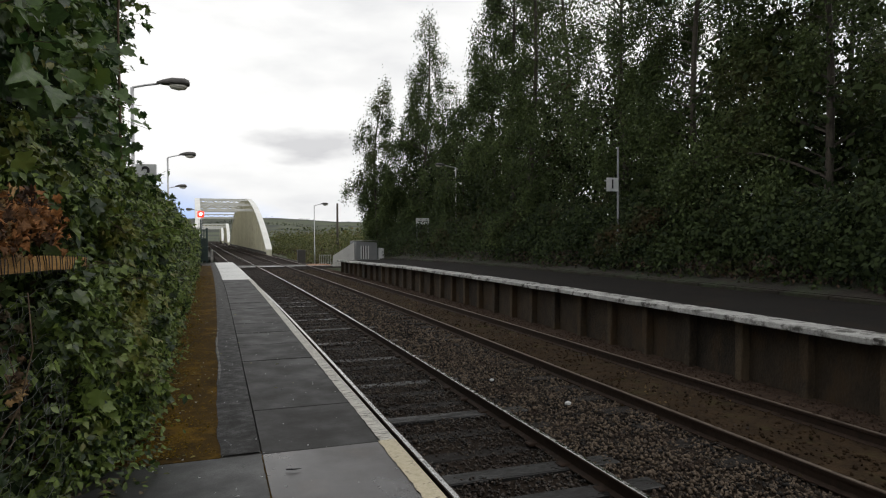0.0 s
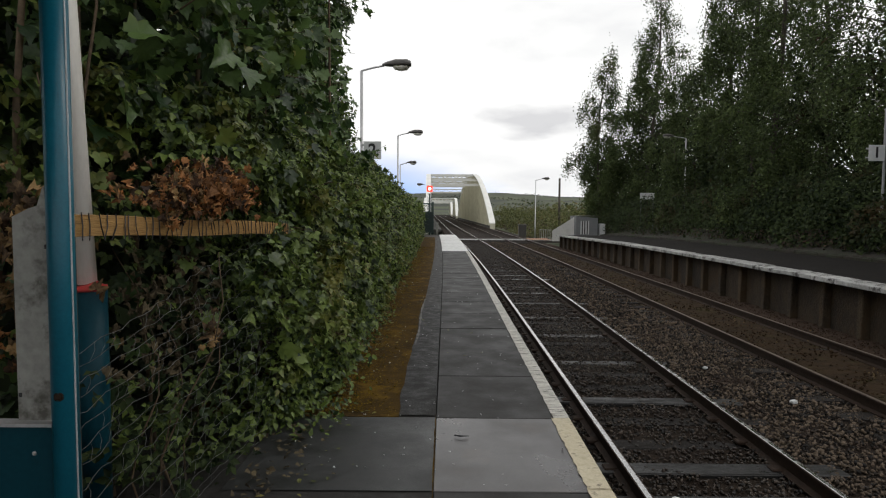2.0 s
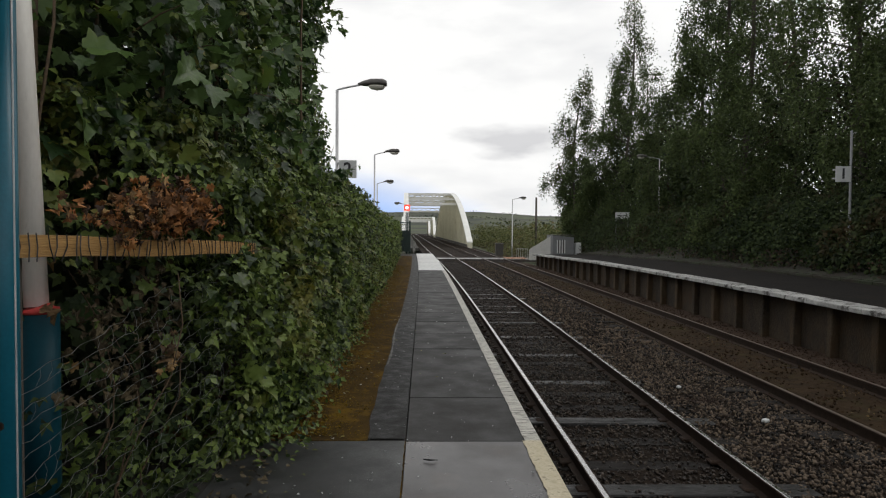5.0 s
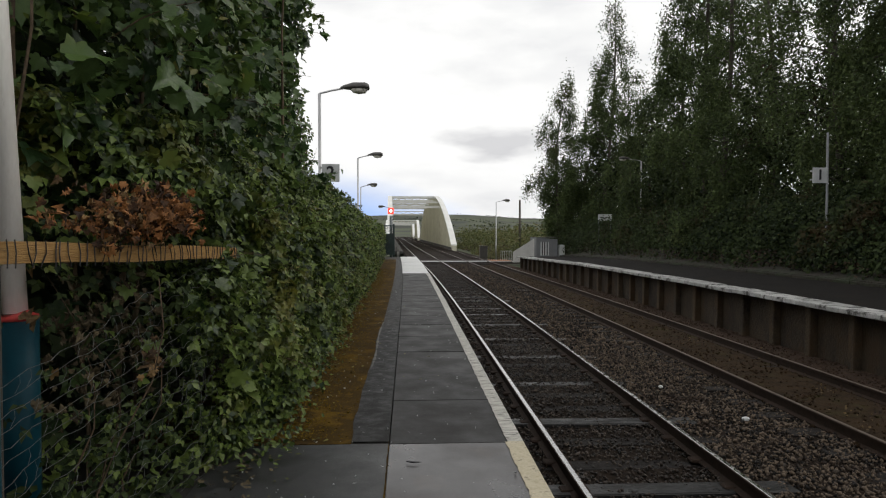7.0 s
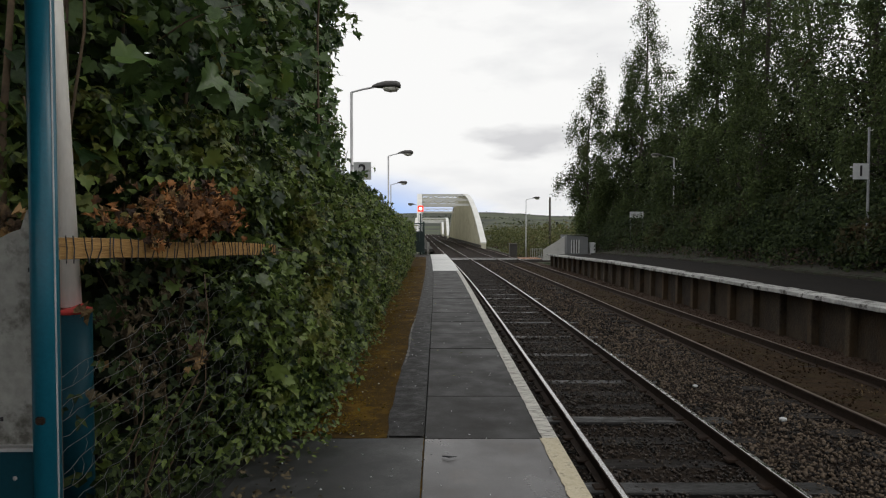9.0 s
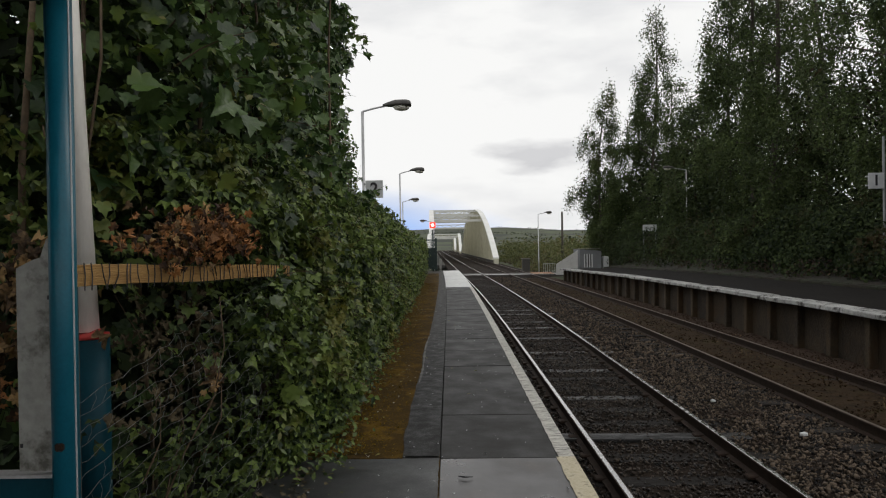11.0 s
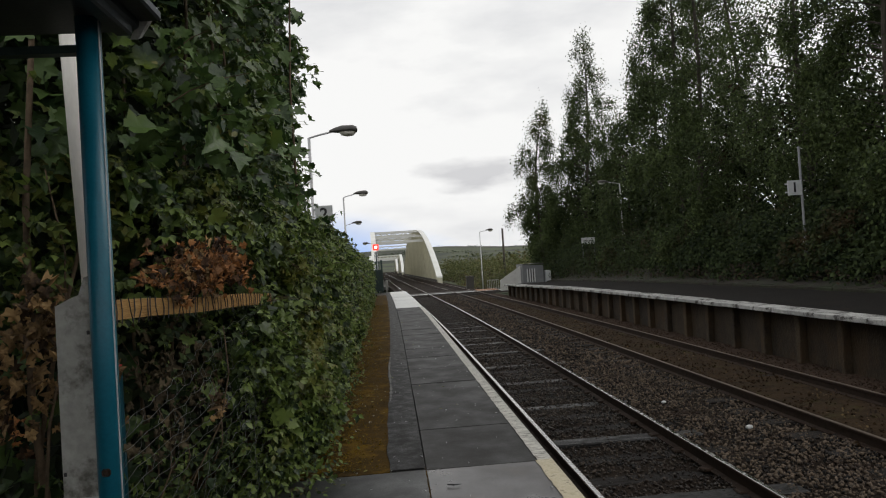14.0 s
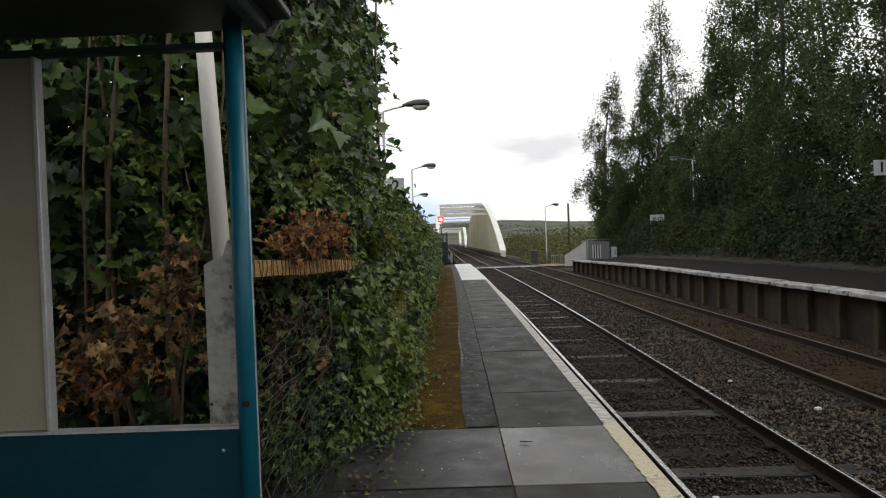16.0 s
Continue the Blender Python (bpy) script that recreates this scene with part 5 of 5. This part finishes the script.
def piece(name, me, at, parent, tilt=(0, 0, 0)):
    ob = new(name, me)
    ob.parent = parent
    ob.matrix_basis = pose(*at, *tilt)
    return ob


rp = random.Random(5)
slab_meshes = [block_mesh("coping_slab", (0.896, 1.103, 0.09), M_SLAB, 0.006, 0.002, i) for i in range(4)]
white_mesh = block_mesh("coping_slab", (0.896, 1.107, 0.09), M_WHITE, 0.004, 0.002, 9)
wet_mesh = block_mesh("coping_slab", (0.896, 1.142, 0.09), M_WETSLAB, 0.004, 0.001, 3)
bound = lambda y: -math.degrees(math.atan((shift(y + 0.5) - shift(y - 0.5))))
piece("coping_slab", wet_mesh, (-0.448, 3.826, 0.003), edge_wall)
for k in range(-18, 1):
    y = 4.40 - 1.147 - 1.11 * (-k) - 0.555
    piece("coping_slab", slab_meshes[k % 4], (-0.448, y, 0.0), edge_wall)
for k in range(29):
    y = 4.955 + 1.11 * k
    me = slab_meshes[k % 4] if y < 21.7 else white_mesh
    piece("coping_slab", me, (-0.448 + shift(y), y, 0.002 + rp.uniform(-0.003, 0.003)), edge_wall, (rp.uniform(-0.15, 0.15), rp.uniform(-0.15, 0.15), bound(y)))


def line_mesh(name, width, length, material, ragged, seed):
    """A thin painted stripe with an uneven inner edge."""
    rr = random.Random(seed)
    n = 22
    bm = bmesh.new()
    loft(bm, [[(-width + rr.uniform(-ragged, ragged), length * (i / n - 0.5), 0), (0, length * (i / n - 0.5), 0), (0, length * (i / n - 0.5), -0.05)] for i in range(n + 1)])
    me = bpy.data.meshes.new(name)
    bm.to_mesh(me)
    bm.free()
    me.materials.append(material)
    return me


lines = [line_mesh("edge_line", 0.108, 1.109, M_LINE, 0.005, i) for i in range(3)]
cream = line_mesh("edge_line", 0.12, 1.135, M_CREAM, 0.006, 8)
for k in range(-18, 16):
    y = 4.955 + 1.11 * k
    me = cream if k < 0 else lines[k % 3]
    piece("edge_line", me, (0.0 + shift(y), y - (0.012 if k < 0 else 0), 0.0085), edge_wall, (0, 0, bound(y)))

# brighter moss in small tufts, thinning out from the hedge
cnt = 42000
my = 4.5 + 20 * rng.uniform(0, 1, cnt) ** 1.4
mx = -1.78 + np.abs(rng.normal(0, 0.26, cnt)) + 0.05 * wave(my * 3, my, 1.0)
inside = (mx < -1.17) & (wave(my * 6, mx * 9, 2.0) + 0.5 * rng.normal(0, 1, cnt) > -0.3)
mx, my = mx[inside], my[inside]
M_TUFT = surface("orange_moss", (0.050, 0.030, 0.004), (0.185, 0.118, 0.012), 7.0, 0.95, 0.0, 110, island=0.5, spec=0.1)
tagged(scatter("moss_tufts", SMALL, np.stack((mx + np.array([shift(v) for v in my]), my, np.full(len(mx), 0.011)), 1), np.tile(np.array((0, 0, 1.0)), (len(mx), 1)), rng.uniform(0.006, 0.022, len(mx)), M_TUFT, rng, 0.35, droop=0), "orange-yellow moss tufts along the foot of the hedge", "moss", kind="stuff")
# asphalt patches on the deck
bm = bmesh.new()
rr = random.Random(2)
loft(bm, [[(-1.165 + rr.uniform(-0.01, 0.01) + 0.008 * math.sin(1.9 * y) + shift(y), y, 0.0095), (-0.905 + shift(y), y, 0.0095)] for y in [4.44 + 0.2 * i for i in range(27)]])
tagged(part("asphalt_patch", bm, surface("fresh_asphalt", (0.0075, 0.0073, 0.007), (0.023, 0.0225, 0.0215), 8.0, 0.85, 0.6, 150, rough_low=0.5, spec=0.3)), "darker strip of newer asphalt beside the coping", "asphalt patch", kind="structure")
bm = bmesh.new()
loft(bm, [[(-1.150 + 0.012 * math.sin(1.9 * y) - w, y, 0.0135), (-1.150 + 0.012 * math.sin(1.9 * y) + w, y, 0.0135)] for y, w in [(6.8 + 0.12 * i, 0.004 + 0.016 * abs(math.sin(i * 1.3) * math.sin(i * 0.37))) for i in range(29)]])
tagged(part("pale_crack", bm, surface("pale_filler", (0.06, 0.06, 0.058), (0.20, 0.195, 0.18), 14, 0.8, 0.4, 60, spots=(0.04, 0.04, 0.04), spot_at=0.55, spot_scale=8)), "pale filled crack in the asphalt", "crack", kind="structure")
bm = bmesh.new()
loft(bm, [[(-0.901 + rr.uniform(-0.004, 0.002), y, 0.0105), (-0.897 + rr.uniform(-0.002, 0.004), y, 0.0105)] for y in [2.6 + 0.05 * i for i in range(38)]])
tagged(part("joint_moss", bm, M_MOSS), "dark mossy joint between asphalt and coping", "moss", kind="structure")

# far platform front
coping_mesh = [block_mesh("coping_slab", (0.52, 1.197, 0.088), M_COPING, 0.012, 0.005, 20 + i) for i in range(4)]
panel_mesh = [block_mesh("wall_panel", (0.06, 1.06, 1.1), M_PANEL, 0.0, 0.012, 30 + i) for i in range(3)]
stub_mesh = block_mesh("wall_post", (0.17, 0.15, 1.1), M_CONCRETE, 0.012, 0.006, 40)
for k in range(48):
    y = -14 + 1.2 * k
    if y > 41:
        break
    s, t = shift(y), far_top(y)
    piece("coping_slab", coping_mesh[k % 4], (6.665 + s + rp.uniform(-0.010, 0.010), y, t + rp.uniform(-0.006, 0.006)), far_deck, (math.degrees(math.atan(far_top(y + 0.5) - far_top(y - 0.5))), rp.uniform(-0.6, 0.6), bound(y)))
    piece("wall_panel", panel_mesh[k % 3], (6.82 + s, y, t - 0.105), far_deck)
    piece("wall_post", stub_mesh, (6.725 + s, y + 0.6, t - 0.108), far_deck)
kerb_mesh = block_mesh("kerb", (0.14, 1.18, 0.2), M_EARTH, 0.015, 0.01, 44)
for k in range(46):
    y = -14 + 1.2 * k
    if y < 41:
        piece("kerb", kerb_mesh, (10.04 + shift(y), y, far_top(y) + 0.07), far_deck)

# sleepers and chairs
wet_sleeper = block_mesh("sleeper", (2.56, 0.255, 0.14), M_SLEEPERWET, 0.012, 0.012, 55)
sleeper_meshes = [block_mesh("sleeper", (2.56, 0.255, 0.14), M_SLEEPER, 0.012, 0.012, 50 + i) for i in range(4)]
chair_mesh = block_mesh("rail_chair", (0.27, 0.13, 0.04), M_RAIL, 0.012, 0.0, 60)
for k in range(86):
    y = 3.05 - 9.8 + 0.7 * k
    if abs(y - 48.5) < 1.6:
        continue
    piece("sleeper", wet_sleeper if k in (17, 18, 21, 24, 27, 30, 33, 36, 38, 41, 43, 46) else sleeper_meshes[k % 4], (1.477 + shift(y) + rp.uniform(-0.02, 0.02), y, SLEEPER_Z + (0.016 if k in (16, 17, 18, 21) else -0.010 if k in (24, 27, 30, 33, 36, 38, 41, 43, 46) else -0.018) + rp.uniform(-0.008, 0.008)), tracks[0], (0, rp.uniform(-0.4, 0.4), bound(y) + rp.uniform(-0.6, 0.6)))
    if 2.5 < y < 22:
        for x in (-0.752, 0.752):
            piece("rail_chair", chair_mesh, (1.477 + x + shift(y), y, SLEEPER_Z + 0.032), tracks[0])
    if y > 5:
        piece("sleeper", sleeper_meshes[k % 4], (4.93 + shift(y), y + 0.2, BED_Z + 0.022), tracks[1], (0, rp.uniform(-0.5, 0.5), bound(y)))

# smoother asphalt bay beside the wet slab, and grit on the platform
bm = bmesh.new()
loft(bm, [[(-1.95, y, 0.0065), (-0.899, y, 0.0065)] for y in [3.25 + 0.115 * i for i in range(11)]])
tagged(part("asphalt_bay", bm, surface("smooth_asphalt", (0.013, 0.0135, 0.0135), (0.036, 0.0365, 0.0365), 4.0, 0.6, 0.3, 160, rough_low=0.36, spec=0.4)), "smooth grey asphalt bay beside the wet slab", "asphalt patch", kind="structure")
cnt = 260
gy, gx = 2.6 + 13 * rng.uniform(0, 1, cnt) ** 1.5, rng.uniform(-1.75, -0.14, cnt)
v = rng.normal(0, 1, (cnt, 4, 3)) * np.array((1, 1, 0.5)) * rng.uniform(0.003, 0.0075, (cnt, 1, 1)) + np.stack((gx, gy, np.full(cnt, 0.013)), 1)[:, None, :]
f = (np.array([(0, 1, 2), (0, 2, 3), (0, 3, 1), (1, 3, 2)])[None] + (np.arange(cnt) * 4)[:, None, None]).reshape(-1)
tagged(raw_mesh("grit", v.reshape(-1, 3), f, 3, M_SIGNGREY), "pale grit strewn over the platform", "grit", kind="stuff")
stones("ballast_stones", 2500, 0.15, 6.4, -7, 2.6, BED_Z + 0.012, 0.034, M_STONE, "grey-brown ballast stones beside the near platform", 1.0, True)
cnt = 1500
yy, xx = rng.uniform(7, 30, cnt), rng.uniform(4.35, 6.3, cnt)
keep = (wave(yy * 1.9, xx * 2.6, 3.0) > 0.30) & (np.abs(xx - 5.68) > 0.09)
xx, yy = xx[keep], yy[keep]
tagged(scatter("dry_grass", SMALL, np.stack((xx + np.array([shift(v) for v in yy]), yy, np.full(len(xx), BED_Z + 0.06)), 1), np.tile(np.array((-0.4, -0.6, 0.5)), (len(xx), 1)), rng.uniform(0.02, 0.06, len(xx)), M_STRAW, rng, 0.7, droop=-0.8), "dry straw-coloured grass in the far track", "grass", kind="stuff")
bm = bmesh.new()
tube(bm, [(-0.78, 4.03, 0.016), (-0.74, 4.01, 0.018), (-0.69, 4.02, 0.015)], [0.004, 0.006, 0.002], 6)
tagged(part("twig", bm, M_INK), "short dark twig lying on the wet slab", "twig")
part("rust_spot", boxes(((-0.012, -0.0425, 0.80), (0.016, -0.036, 0.826)), bevel=0.006), M_RAIL, shelter, "small rusty patch on the post")
for z, x in ((1.28, -0.062), (0.80, -0.16)):
    part("sheet_hole", boxes(((x - 0.005, 0.022, z - 0.007), (x + 0.005, 0.0265, z + 0.007)), bevel=0.0015), M_INK, shelter, "dark chipped hole in the sheet")
